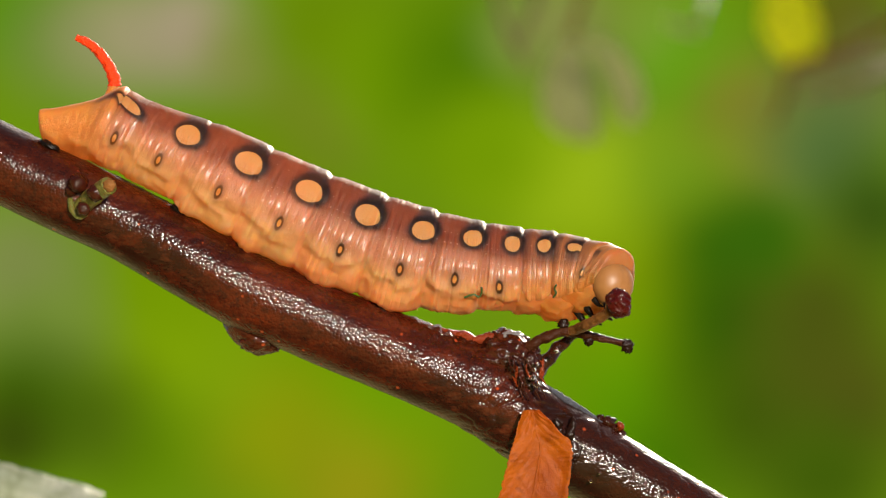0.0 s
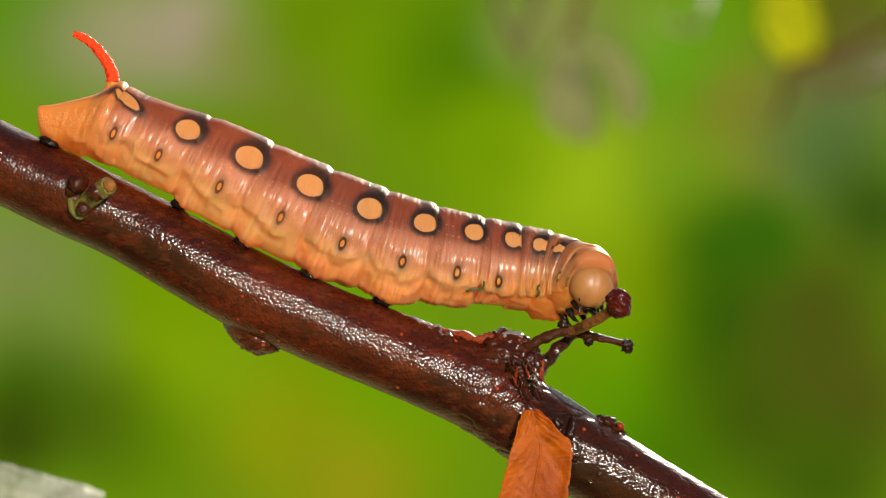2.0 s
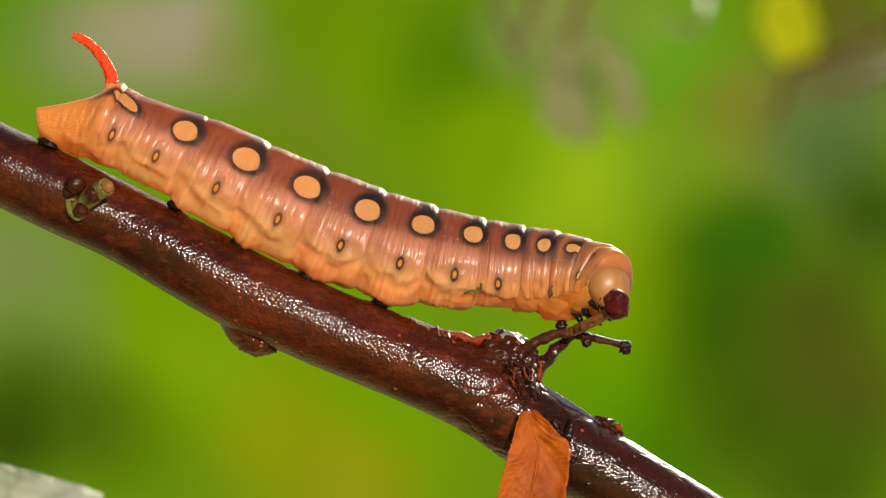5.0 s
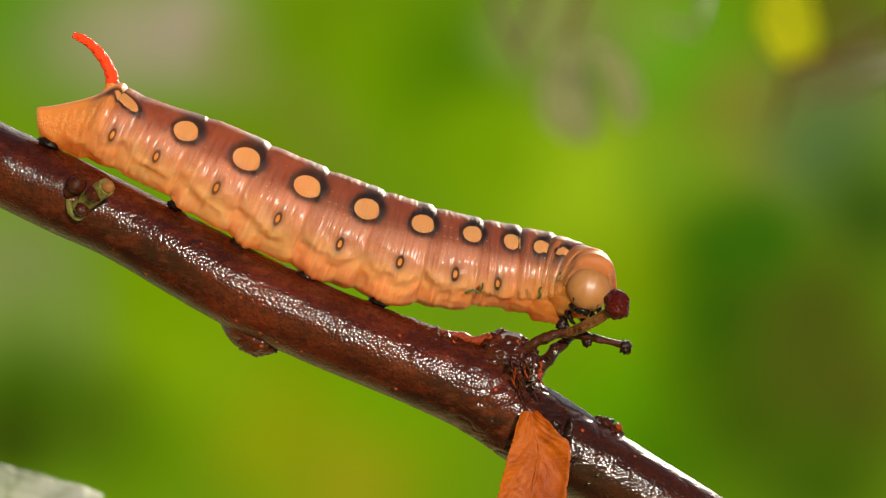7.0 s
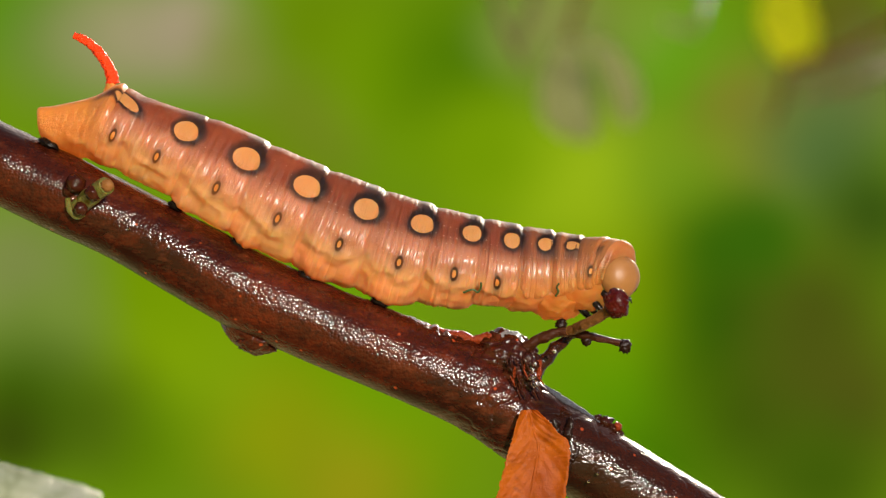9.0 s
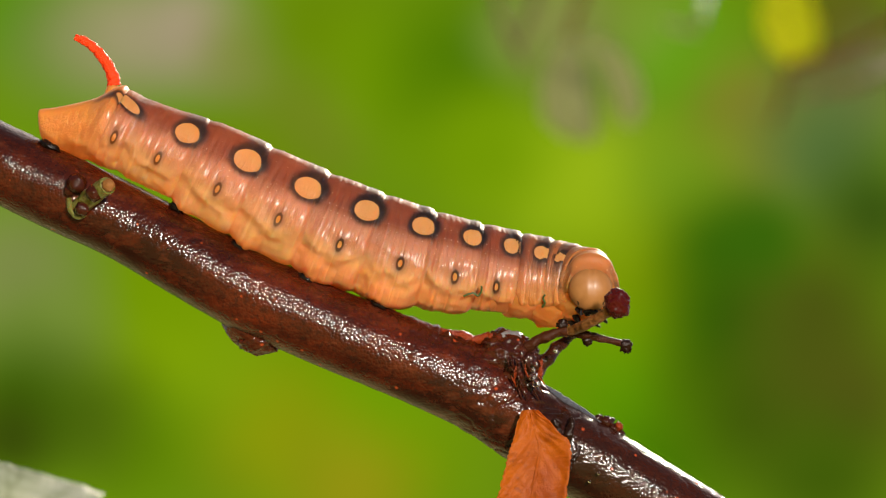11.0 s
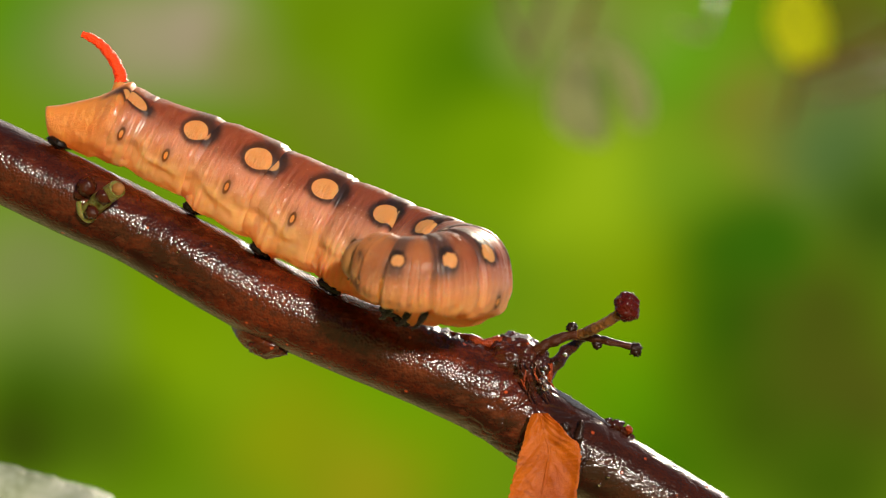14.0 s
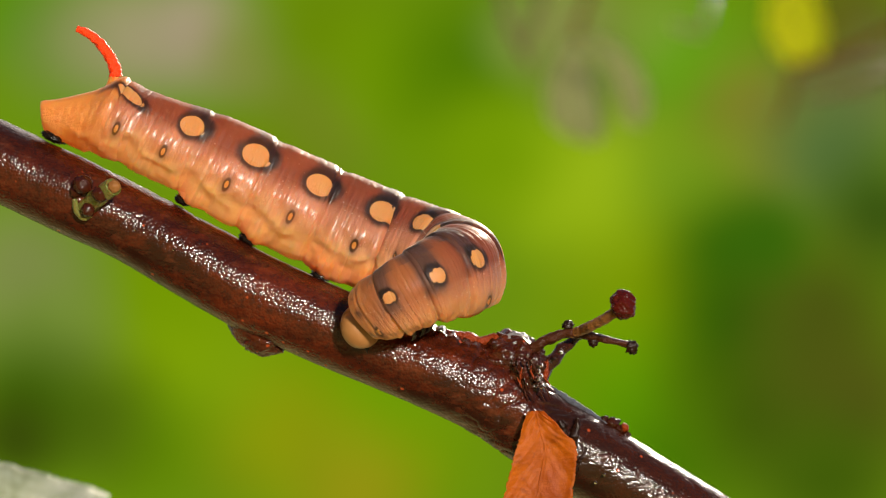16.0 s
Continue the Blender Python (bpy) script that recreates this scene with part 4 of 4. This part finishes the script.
posture(15, (-572.4, 234.7, 25.6),
        (0.2, -0.3, 0.3, 1.7, -0.3, 4.3, -1.9, -4.3, -4, -2.6, -2.6),
        (1, -0, -1.7, -4.3, -5.6, 5.5, 15.1, 14.3, 20.5, 5.5, -0.6),
        (-0.5, -0.9, -0.7, -4.3, -28.1, -50.3, -34.5, -22.9, -33.4, -22.5, -14.6),
        (1.05, 1, 1.07, 1.12, 1.12, 1.03, 0.89, 0.73, 0.93, 0.71, 0.45))
posture(15.5, (-569.9, 230.9, 25.6),
        (0.2, -0.2, 0.6, 1.9, -2.2, 4.4, -0.8, -5.1, 3.7, 3.9, 0.3),
        (0.9, 0.4, -2, -6.3, -3.2, 6.8, 15.9, 16, 21, 3.5, -2.3),
        (0.5, -0.2, -0.2, -2.9, -27.9, -52.5, -36.9, -20, -29.6, -19.4, -12.9),
        (1.01, 0.98, 1.06, 1.13, 1.12, 1.04, 0.84, 0.8, 1.03, 0.73, 0.44))
posture(16, (-570.8, 235.4, 25.5),
        (0.3, -0.5, -0.7, -0.1, -3.9, 7.2, 1.9, -4.5, 2.9, 7.7, 2.6),
        (0.9, 0.8, -1.6, -4, -3.9, 8.8, 21.9, 21.1, 27.3, 2.8, -4.6),
        (5.2, 2.3, -0.9, -6.9, -31.4, -54.5, -37.8, -17.2, -19.6, -8.7, -5.6),
        (0.98, 0.98, 1.06, 1.15, 1.1, 1.07, 0.86, 0.83, 1.01, 0.72, 0.44))


TIMES = [row[0] for row in POSTURES]


def posture_at(t):
    i = max(0, min(len(TIMES) - 2, sum(1 for v in TIMES if v <= t) - 1))
    t0, t1 = TIMES[i], TIMES[i + 1]
    a, b = POSTURES[i][1], POSTURES[i + 1][1]

    def slope(k):
        if k == 0 or k == len(TIMES) - 1:
            return 0 * a
        left = (POSTURES[k][1] - POSTURES[k - 1][1]) / (TIMES[k] - TIMES[k - 1])
        right = (POSTURES[k + 1][1] - POSTURES[k][1]) / (TIMES[k + 1] - TIMES[k])
        w = (TIMES[k + 1] - TIMES[k]) / (TIMES[k + 1] - TIMES[k - 1])
        return np.where(left * right > 0, w * left + (1 - w) * right, 0)

    h = t1 - t0
    u = (t - t0) / h
    return ((2 * u ** 3 - 3 * u * u + 1) * a + (u ** 3 - 2 * u * u + u) * h * slope(i) + (3 * u * u - 2 * u ** 3) * b + (u ** 3 - u * u) * h * slope(i + 1))


def turned(w):
    angle = w.length
    return Matrix.Rotation(angle, 4, w / angle) if angle > 1e-7 else Matrix.Identity(4)


class Body:
    """The body's line in one posture: a pose for every place along it."""

    def __init__(self, p):
        self.bends = [Vector([radians(v) for v in (p[3 + j], p[14 + j], p[25 + j])]) for j in range(11)]
        self.lengths = [LENGTH[j] * p[36 + j] for j in range(11)]
        m = Matrix.Translation((p[0] * U, 0, p[1] * U)) @ Matrix.Rotation(radians(p[2]), 4, "Y")
        self.nodes = [m]
        for j in range(11):
            self.nodes.append(self.within(j, 1.0))

    def within(self, j, u):
        w = self.bends[j] * u
        m = self.nodes[j]
        place = m @ (turned(w * 0.5) @ Vector((self.lengths[j] * u, 0, 0)))
        turn = (m @ turned(w)).to_3x3().to_4x4()
        return Matrix.Translation(place) @ turn

    def spot(self, s):
        if s < 0:
            return self.nodes[0] @ Matrix.Translation((s * LENGTH[0], 0, 0))
        if s >= 11:
            return self.nodes[11] @ Matrix.Translation(((s - 11) * LENGTH[10], 0, 0))
        return self.within(int(s), s - int(s))


REST = Body(posture_at(8.5))
ORIGIN = at(86, 252)
HOME = Matrix.Translation(-ORIGIN)


def between(values, s):
    s = min(max(s, 0.0), len(values) - 1.0)
    i = min(int(s), len(values) - 2)
    f = s - i
    return values[i] * (1 - f) + values[i + 1] * f


def skin_radius(s, t):
    """The body's radius at s, at t degrees from the midline of the back."""
    r = between(RADIUS, s)
    a = abs(t)
    d = s - 0.22
    d -= round(d)
    groove = math.exp(-(d / (0.13 if d > 0 else 0.04)) ** 2) * (1 - (1 - smoothstep(0.3, 0.9, s)) * (1 - smoothstep(55, 90, a)))
    k = 1 - (0.04 + 0.10 * smoothstep(45, 80, a)) * (1 - 0.6 * smoothstep(138, 165, a)) * groove + 0.012 * math.exp(-((d + 0.16) / 0.12) ** 2)
    h = d - 0.45 - 0.5 * round((d - 0.45) / 0.5) if a > 95 else 0.3
    k -= 0.022 * smoothstep(105, 125, a) * math.exp(-(h / 0.07) ** 2)
    low = smoothstep(88, 112, a) * (1 - smoothstep(155, 175, a))
    sway = 9 * noise.noise((s * 2.3, 5.0, t > 0)) + 5 * math.sin(s * 2 * math.pi)
    k += 0.045 * math.exp(-((a + sway - 118) / 9) ** 2) - (0.026 + 0.022 * noise.noise((s * 3.1, 1.0, t > 0))) * math.exp(-((a + sway - 131) / 6) ** 2)
    q = Vector((s * 3.1, t * 0.055, 0))
    k += low * (0.05 * noise.noise(q) + 0.032 * noise.noise(q * 2.1 + Vector((9, 0, 0))) + 0.008 * noise.noise(q * 4.6))
    k += 0.012 * noise.noise(Vector((s * 5, t * 0.04, 4))) + 0.008 * noise.noise(Vector((s * 24, t * 0.09, 1)))
    k -= 0.05 * smoothstep(150, 180, a)
    k += 0.075 * (1 - smoothstep(20, 75, a)) * (1 - smoothstep(3.5, 6.0, s)) + 0.18 * smoothstep(120, 160, a) * (1 - smoothstep(0.6, 1.6, s))
    k += 0.09 * math.exp(-((a - 112) / 26) ** 2) - 0.04 * math.exp(-((a - 64) / 22) ** 2)
    k += 0.03 * (1 - smoothstep(20, 75, a)) * (smoothstep(0.6, 1.5, s) - smoothstep(1.5, 3.0, s)) - 0.16 * (1 - smoothstep(15, 70, a)) * (1 - smoothstep(0.2, 1.5, s))
    k += 0.15 * smoothstep(115, 160, a) * smoothstep(0.9, 1.6, s) * (1 - smoothstep(4.6, 5.4, s))
    k -= (0.22 * smoothstep(8.0, 9.0, s) + 0.16 * smoothstep(7.0, 8.6, s)) * smoothstep(108, 158, a)
    for foot in (1.42, 2.5, 3.58, 4.7):
        k += 0.13 * math.exp(-((s - foot) / 0.2) ** 2 - ((a - 156) / 20) ** 2)
    k += 0.05 * smoothstep(125, 160, a) * smoothstep(1.2, 1.8, s) * (1 - smoothstep(4.4, 4.8, s))
    k += 0.13 * smoothstep(120, 160, a) * smoothstep(4.5, 5.0, s) * (1 - smoothstep(5.8, 6.6, s))
    k += 0.05 * math.exp(-((s + 0.1) / 0.17) ** 2) * (1 - smoothstep(15, 60, a))
    k += 0.07 * smoothstep(9.3, 10.2, s) * (1 - smoothstep(20, 70, a))
    k -= 0.06 * (1 - smoothstep(-0.1, 0.6, s)) * (1 - smoothstep(20, 62, a))
    return r * k * (1 - 0.07 * smoothstep(5.5, 8.0, s))


def skin_mesh(name, pose0, stations, first, last, sides=96, hood=0.0):
    """A band of skin as a rigid piece: stations of s and a share of the radius, in the space of pose0."""
    back = pose0.inverted()
    verts, skin, marks, dots, rings = [], [], [], [], []
    for s, share in stations:
        m = back @ REST.spot(s)
        q = min(max(s, first), last)
        ring = []
        for j in range(sides + 1):
            t = -180 + 360 * j / sides
            even = 0.2 + 0.8 * smoothstep(25, 62, abs(t)) if share > 0.98 else 1.0
            r = skin_radius(s, t) * (1 - (1 - share) * even)
            ring.append(len(verts))
            verts.append(m @ Vector((hood * U * math.cos(radians(t)), r * math.sin(radians(t)), r * math.cos(radians(t)))))
            skin.append((q, t, between(RADIUS, q)))
            marks.append((between(LENGTH, min(max(q - 0.5, 0), 10)), between(SPOT_SIZE, q), between(HOLE_SIZE, round(min(max(q + 0.25, 0), 11)))))
            dots.append((between(SPOT_ANGLE, q), 0, 0))
        rings.append(ring)
    faces = [(a[j], a[j + 1], b[j + 1], b[j]) for a, b in zip(rings, rings[1:]) for j in range(sides)]
    return mesh_of(name, verts, faces, SKIN, skin=skin, marks=marks, dots=dots)


LEGS, HIPS, LOBES, HEADS = [], [], [], []
MOVING = []   # part, place along the body, pose on the body there


def on_body(name, me, s, parent, label="", m=None):
    ob = part(name, me, parent, None, label)
    MOVING.append((ob, s, m or Matrix.Identity(4)))
    return ob


def pleat(v):
    """How deep the small folds are: deepest in the rear half of a segment."""
    return 0.003 + 0.016 * smoothstep(0.0, 0.1, v) * (1 - smoothstep(0.4, 0.6, v))


def ripples(s0, s1, count, per):
    """Stations from s0 to s1 with count small rounded folds."""
    rows = []
    for i in range(count * per + 1):
        v = i / (count * per)
        f = (v * count) % 1.0
        rows.append((s0 + (s1 - s0) * v, 1 - pleat(v) * abs(2 * f - 1) ** 2.0))
    return rows


def bristles(s, wide, seed):
    """Short pale hairs under one ring of the belly."""
    rng = random.Random(seed * 7 + int(s * 100))
    pieces = []
    back = REST.spot(s).inverted()
    for _ in range(4):
        q, t = s + rng.uniform(-0.5, 0.5) * wide, rng.choice((-1, 1)) * rng.uniform(158, 180)
        m = back @ REST.spot(q)
        out = Vector((0, math.sin(radians(t)), math.cos(radians(t))))
        root = m @ (out * skin_radius(q, t) * 0.985)
        tip = m @ (out * (skin_radius(q, t) + rng.uniform(0.8, 2.4) * U) + Vector((rng.uniform(-3, 3), rng.uniform(-2, 2), 0)) * U)
        pieces.append(tube([(*root, 0.4 * U), (*root.lerp(tip, 0.5), 0.35 * U), (*tip, 0.15 * U)], 3, 4, cap=False))
    return mesh_of("bristles", *joined(*pieces), HAIR)


def rear_stations():
    """Top and bottom of the tail's cross sections, from the tip to the horn's segment."""
    tip = [((70, 190), (74, 236)), ((74, 187), (80, 245)), ((96, 185), (90, 252)), ((122, 180), (104, 259)), ((149, 174), (122, 267)), ((176, 166), (144, 277))]
    rows = [(at(*a), at(*b)) for a, b in tip]
    for s, share, top in ((-0.26, 0.99, 0.94), (-0.1, 0.985, 0.84), (0.04, 0.96, 0.72)):
        m, r = REST.spot(s), RADIUS[0] * share
        rows.append((m @ Vector((0, 0, top * r)), m @ Vector((0, 0, -1.16 * r))))
    return rows


def build_caterpillar():
    ob = thing("caterpillar", ORIGIN)
    tagged(ob, "plump brown and amber caterpillar with black-ringed eyespots and red horn", "caterpillar")
    # tail behind the horn's segment
    pose0 = REST.spot(0.0)
    back = pose0.inverted()
    rows = glide([(*a, *b) for a, b in rear_stations()], 40)
    verts, skin, marks, rings = [], [], [], []
    for i, row in enumerate(rows):
        top, low = Vector(row[:3]), Vector(row[3:])
        c, up = (top + low) / 2, (top - low) / 2
        v = i / (len(rows) - 1)
        ring = []
        for j in range(81):
            t = -180 + 360 * j / 80
            k = 1 + (0.05 * noise.noise((v * 7, t * 0.05 + v * 3, 2)) + 0.025 * noise.noise((v * 18, t * 0.08, 5))) * smoothstep(60, 100, abs(t))
            wide = up.length * (0.85 + 0.15 * v)
            ring.append(len(verts))
            verts.append(back @ (c + up * math.cos(radians(t)) * k + Vector((0, 1, 0)) * wide * math.sin(radians(t)) * k))
            skin.append((-1.05 * (1 - v) - 0.04, t, up.length))
            marks.append((LENGTH[0], 0.0, 0))
        rings.append(ring)
    faces = [(a[j], a[j + 1], b[j + 1], b[j]) for a, b in zip(rings, rings[1:]) for j in range(80)]
    verts.append(sum((verts[i] for i in rings[0]), Vector()) / 81)
    skin.append((-1.1, 0, 0.002))
    marks.append((LENGTH[0], 0, 0))
    faces += [(rings[0][j + 1], rings[0][j], len(verts) - 1) for j in range(80)]
    on_body("tail_segment", mesh_of("tail_segment", verts, faces, SKIN, skin=skin, marks=marks), 0.0, ob)
    # rear segments, each one stiff
    for s0, s1 in ((-0.12, 0.22), (0.22, 1.22), (1.22, 2.22), (2.22, 3.22)):
        mid = (s0 + s1) / 2
        rows = ([(s0 - 0.13, 0.9), (s0 - 0.07, 0.955)] if s0 > 0 else [(s0 - 0.13, 0.62), (s0 - 0.07, 0.84)]) + ripples(s0, s1, 8 if s1 - s0 > 0.5 else 3, 6) + [(s1 + 0.07, 0.955), (s1 + 0.13, 0.9)]
        on_body("body_segment", skin_mesh("body_segment", REST.spot(mid), rows, s0 - 0.05, s1 + 0.05), mid, ob)
    # front segments, ring by ring
    for s0, count in ((3.22, 9), (4.22, 9), (5.22, 8), (6.22, 7), (7.22, 6), (8.22, 6), (9.22, 5), (10.22, 4)):
        for i in range(count):
            wide = (1.0 if s0 < 10 else 0.95) / count
            a, b = s0 + i * wide, s0 + (i + 1) * wide
            mid = (a + b) / 2
            rows = [(a - 0.95 * wide, 0.955), (a - 0.5 * wide, 0.982), (a - 0.15 * wide, 0.991)]
            rows += [(a + (b - a) * k / 6, 1 - pleat((i + 0.5) / count) * (2 * k / 6 - 1) ** 2) for k in range(7)]
            rows += [(b + 0.15 * wide, 0.991), (b + 0.5 * wide, 0.982), (b + 0.95 * wide, 0.955)]
            if s0 > 10 and i == count - 1:
                rows = rows[:-3] + [(b + 0.3 * wide, 0.97), (b + 0.6 * wide, 0.92), (b + 0.85 * wide, 0.84), (b + 0.95 * wide, 0.74), (b + 0.9 * wide, 0.62), (b + 0.6 * wide, 0.42)]
            fold = on_body("skin_fold", skin_mesh("skin_fold", REST.spot(mid), rows, a, b, hood=13 * smoothstep(9.4, 11.0, mid)), mid, ob)
            if 4.9 < mid < 9.6:
                part("bristles", bristles(mid, wide, i), fold, None, "fringe of short pale hairs under the belly")
    # horn
    def tail_point(x, y):
        return back @ at(x, y)
    rows = [(*tail_point(x, y), r * U) for x, y, r in ((203, 222, 56), (197, 190, 33), (199, 166, 16), (203, 146, 11.5), (200, 128, 10.5), (189, 105, 10), (170, 81, 8.5), (151, 67, 7.5), (134, 60, 5.5))]
    collar = tube(rows[:4], 24, 40, 0.02, 900)
    fade = [(min(v[0] / LENGTH[0], -0.3), math.degrees(math.atan2(v[1], v[2])), RADIUS[0]) for v in collar[0]]
    on_body("horn_base", mesh_of("horn_base", *collar, SKIN, skin=fade, marks=[(LENGTH[0], 0, 0)] * len(fade)), 0.0, ob)
    on_body("horn", mesh_of("horn", *tube(rows[3:], 50, 18, 0.22, 2600), HORN), 0.0, ob, "rough bright red curved horn")
    # claspers and prolegs with dark hooked pads
    for s, reach, lean in ((1.42, 1.16, -0.1), (2.5, 1.2, -0.1), (3.58, 1.2, -0.1), (4.7, 1.2, -0.05)):
        r = between(RADIUS, s)
        for sign in (-1, 1):
            leg = tube([(0, sign * 0.3 * r, -0.6 * r, 0.38 * r), (0, sign * 0.33 * r, -0.85 * r, 0.34 * r), (lean * r, sign * 0.3 * r, -(reach - 0.08) * r, 0.24 * r)], 16, 32, 0.1, 500, s)
            count = len(leg[0])
            leg = on_body("proleg", mesh_of("proleg", *leg, SKIN, skin=[(s, 150, r)] * count, marks=[(LENGTH[0], 0, 0)] * count), s, ob)
            pad = blob((lean * r, sign * 0.3 * r, -reach * r), (0.2 * r, 0.18 * r, 0.12 * r), 0.3, 900, 10, 16)
            part("foot", mesh_of("foot", *pad, BLACK), leg, None, "black hooked foot")
    for sign in (-1, 1):
        pad = blob(back @ (at(92, 253) + Vector((0, sign * 0.0016, 0))), (19 * U, 14 * U, 7 * U), 0.5, 900, 14, 20)
        on_body("clasper", mesh_of("clasper", *pad, BLACK), 0.0, ob, "dark rear clasper gripping the bark")
    # jointed legs of the thorax: thick rings that end in a bent claw
    for row in ((9.2, 8.2, -58, 36), (9.75, 8.6, -46, 34), (10.25, 9.1, -28, 30)):
        long = row[3]
        for sign in (-1, 1):
            pts = [(-2, 0, 6, 8), (3, sign * 2, -0.25 * long, 7.2), (10, sign * 3, -0.55 * long, 5.6), (18, sign * 2, -0.85 * long, 3.8), (28, 0, -long, 1.2)]
            rows = glide([[v * U for v in q] for q in pts], 33)
            rows[:, 3] *= 0.93 + 0.14 * np.abs(np.sin(np.linspace(0, 3 * math.pi, 33)))
            leg = tube(rows, 66, 16, 0.06, 900, long)
            LEGS.append(part("leg", mesh_of("leg", *leg, BLACK), ob, None, "glossy black jointed leg"))
            HIPS.append((row, sign))
    # the soft swelling of the breast, drawn in when the body curls
    for s, deep, size in ((6.6, 24, (76, 66, 50)), (7.5, 29, (76, 66, 49)), (8.4, 40, (62, 62, 49)), (9.3, 27, (58, 58, 46))):
        lobe = blob((0, 0, 0), tuple(v * U for v in size), 0.12, 300, 40, 56)
        count = len(lobe[0])
        ob2 = part("breast", mesh_of("breast", *lobe, SKIN, skin=[(s, 150, 0.004)] * count, marks=[(LENGTH[0], 0, 0)] * count), ob)
        LOBES.append((ob2, s, deep))
    build_head(ob)
    return ob


def build_head(ob):
    # the capsule: two rounded lobes with a seam between, on the neck
    verts, rings, sides = [], 40, 56
    c = Vector((9 * U, 0, -13 * U))
    loops = []
    for i in range(1, rings):
        a = math.pi * i / rings
        loop = []
        for j in range(sides):
            b = 2 * math.pi * j / sides
            v = Vector((math.sin(a) * math.cos(b), math.sin(a) * math.sin(b), math.cos(a)))
            k = 1 - 0.035 * math.exp(-(v.y / 0.06) ** 2) * smoothstep(-0.3, 0.2, v.x) * smoothstep(-0.5, 0.0, v.z)
            k -= 0.03 * math.exp(-((abs(v.y) - (0.25 - v.z * 0.5)) / 0.06) ** 2) * smoothstep(0.3, 0.7, v.x) * smoothstep(0.2, -0.2, v.z) if v.z < 0.2 else 0
            flat = 1 - 0.12 * smoothstep(0.2, 1, -v.z)
            loop.append(c + Vector((v.x * 33 * U, v.y * 39 * U * flat, v.z * 39.5 * U)) * k)
        loops.append(loop)
    head = part("head", mesh_of("head", *loft(loops), HEAD), ob, None, "smooth tan head capsule")
    HEADS.append(head)
    mouth = joined(blob(c + Vector((11, 0, -39)) * U, (8 * U, 14 * U, 5 * U), 0.2, 900, 12, 18))
    part("mouth", mesh_of("mouth", *mouth, BLACK), head, None, "dark mouthparts")
    for sign in (-1, 1):
        jaw = blob(c + Vector((11, sign * 6, -43)) * U, (4 * U, 5 * U, 4 * U), 0.3, 900, 10, 14)
        part("jaw", mesh_of("jaw", *jaw, BLACK), head)
        feeler = tube([(*(c + Vector((8, sign * 16, -35)) * U), 2.2 * U), (*(c + Vector((10, sign * 17, -41)) * U), 1.8 * U), (*(c + Vector((12, sign * 17, -46)) * U), 1 * U)], 10, 10)
        part("antenna", mesh_of("antenna", *feeler, BLACK), head)
        for k in range(5):
            w = radians(-38 + 14 * k)
            v = Vector((0.55 + 0.1 * math.cos(w * 2), sign * 0.68, -0.68 + 0.2 * math.sin(w))).normalized()
            eye = blob(c + Vector((v.x * 33, v.y * 37.5, v.z * 38.5)) * U, (1 * U, 1 * U, 1 * U), 0, 1, 6, 8)
            part("eye", mesh_of("eye", *eye, BLACK), head)


build_caterpillar()

# scraps of green fibre stuck to the skin
FIBRES = []
for s, degrees, pts in ((6.15, -119, ((-14, -6), (-2, 1), (6, -2), (9, 6), (8, 14))), (8.5, -106, ((-3, -12), (1, -5), (-1, 2), (2, 8)))):
    r = skin_radius(s, degrees) * 1.085
    line = [(1.25 * x * U, -3.5 * U, 1.25 * y * U, 1.9 * U) for x, y in pts]
    seat = Matrix.Translation((0, r * math.sin(radians(degrees)), r * math.cos(radians(degrees)))) @ Matrix.Rotation(radians(90 + degrees) * -1, 4, "X")
    ob = new("plant_fibre", mesh_of("plant_fibre", *tube(line, 24, 8, 0.25, 2000), FIBRE))
    tagged(ob, "tiny scrap of green plant fibre stuck to the skin", "plant fibre", "plant fibres on the caterpillar")
    FIBRES.append((ob, s, seat))


def motions():
    times = sorted(set(TIMES) | {0.25 * k for k in range(65)})
    bodies = [(t, Body(posture_at(t))) for t in times]
    for ob, s, m in MOVING:
        walk(ob, [(t, HOME @ body.spot(s) @ m) for t, body in bodies])
    for ob, (row, sign) in zip(LEGS, HIPS):
        rows = []
        for t, body in bodies:
            curl = smoothstep(12.2, 13.2, t)
            s = row[0] + (row[1] - row[0]) * curl
            hip = Vector((0, sign * 24, row[2] + (-44 - row[2]) * curl)) * U
            rows.append((t, HOME @ body.spot(s) @ Matrix.Translation(hip) @ Matrix.Rotation(radians(-8 + 20 * curl), 4, "Y")))
        walk(ob, rows)
    # the head is thrust out of the hood as the body turns, and once more at the end
    def thrust(t):
        return 14 * smoothstep(11.8, 12.4, t) + 7 * smoothstep(13.4, 14.0, t) + 11 * smoothstep(15.0, 15.9, t)
    for ob in HEADS:
        walk(ob, [(t, HOME @ body.spot(11.0) @ Matrix.Translation(Vector((1, 0, -0.3)) * (U * thrust(t)))) for t, body in bodies])
    for ob, s, deep in LOBES:
        walk(ob, [(t, HOME @ body.spot(s) @ Matrix.Translation((0, 0, -(deep - 0.78 * deep * smoothstep(11.8, 13.0, t)) * U))) for t, body in bodies])
    for ob, s, m in FIBRES:
        walk(ob, [(t, LEAN @ body.spot(s) @ m) for t, body in bodies])


motions()
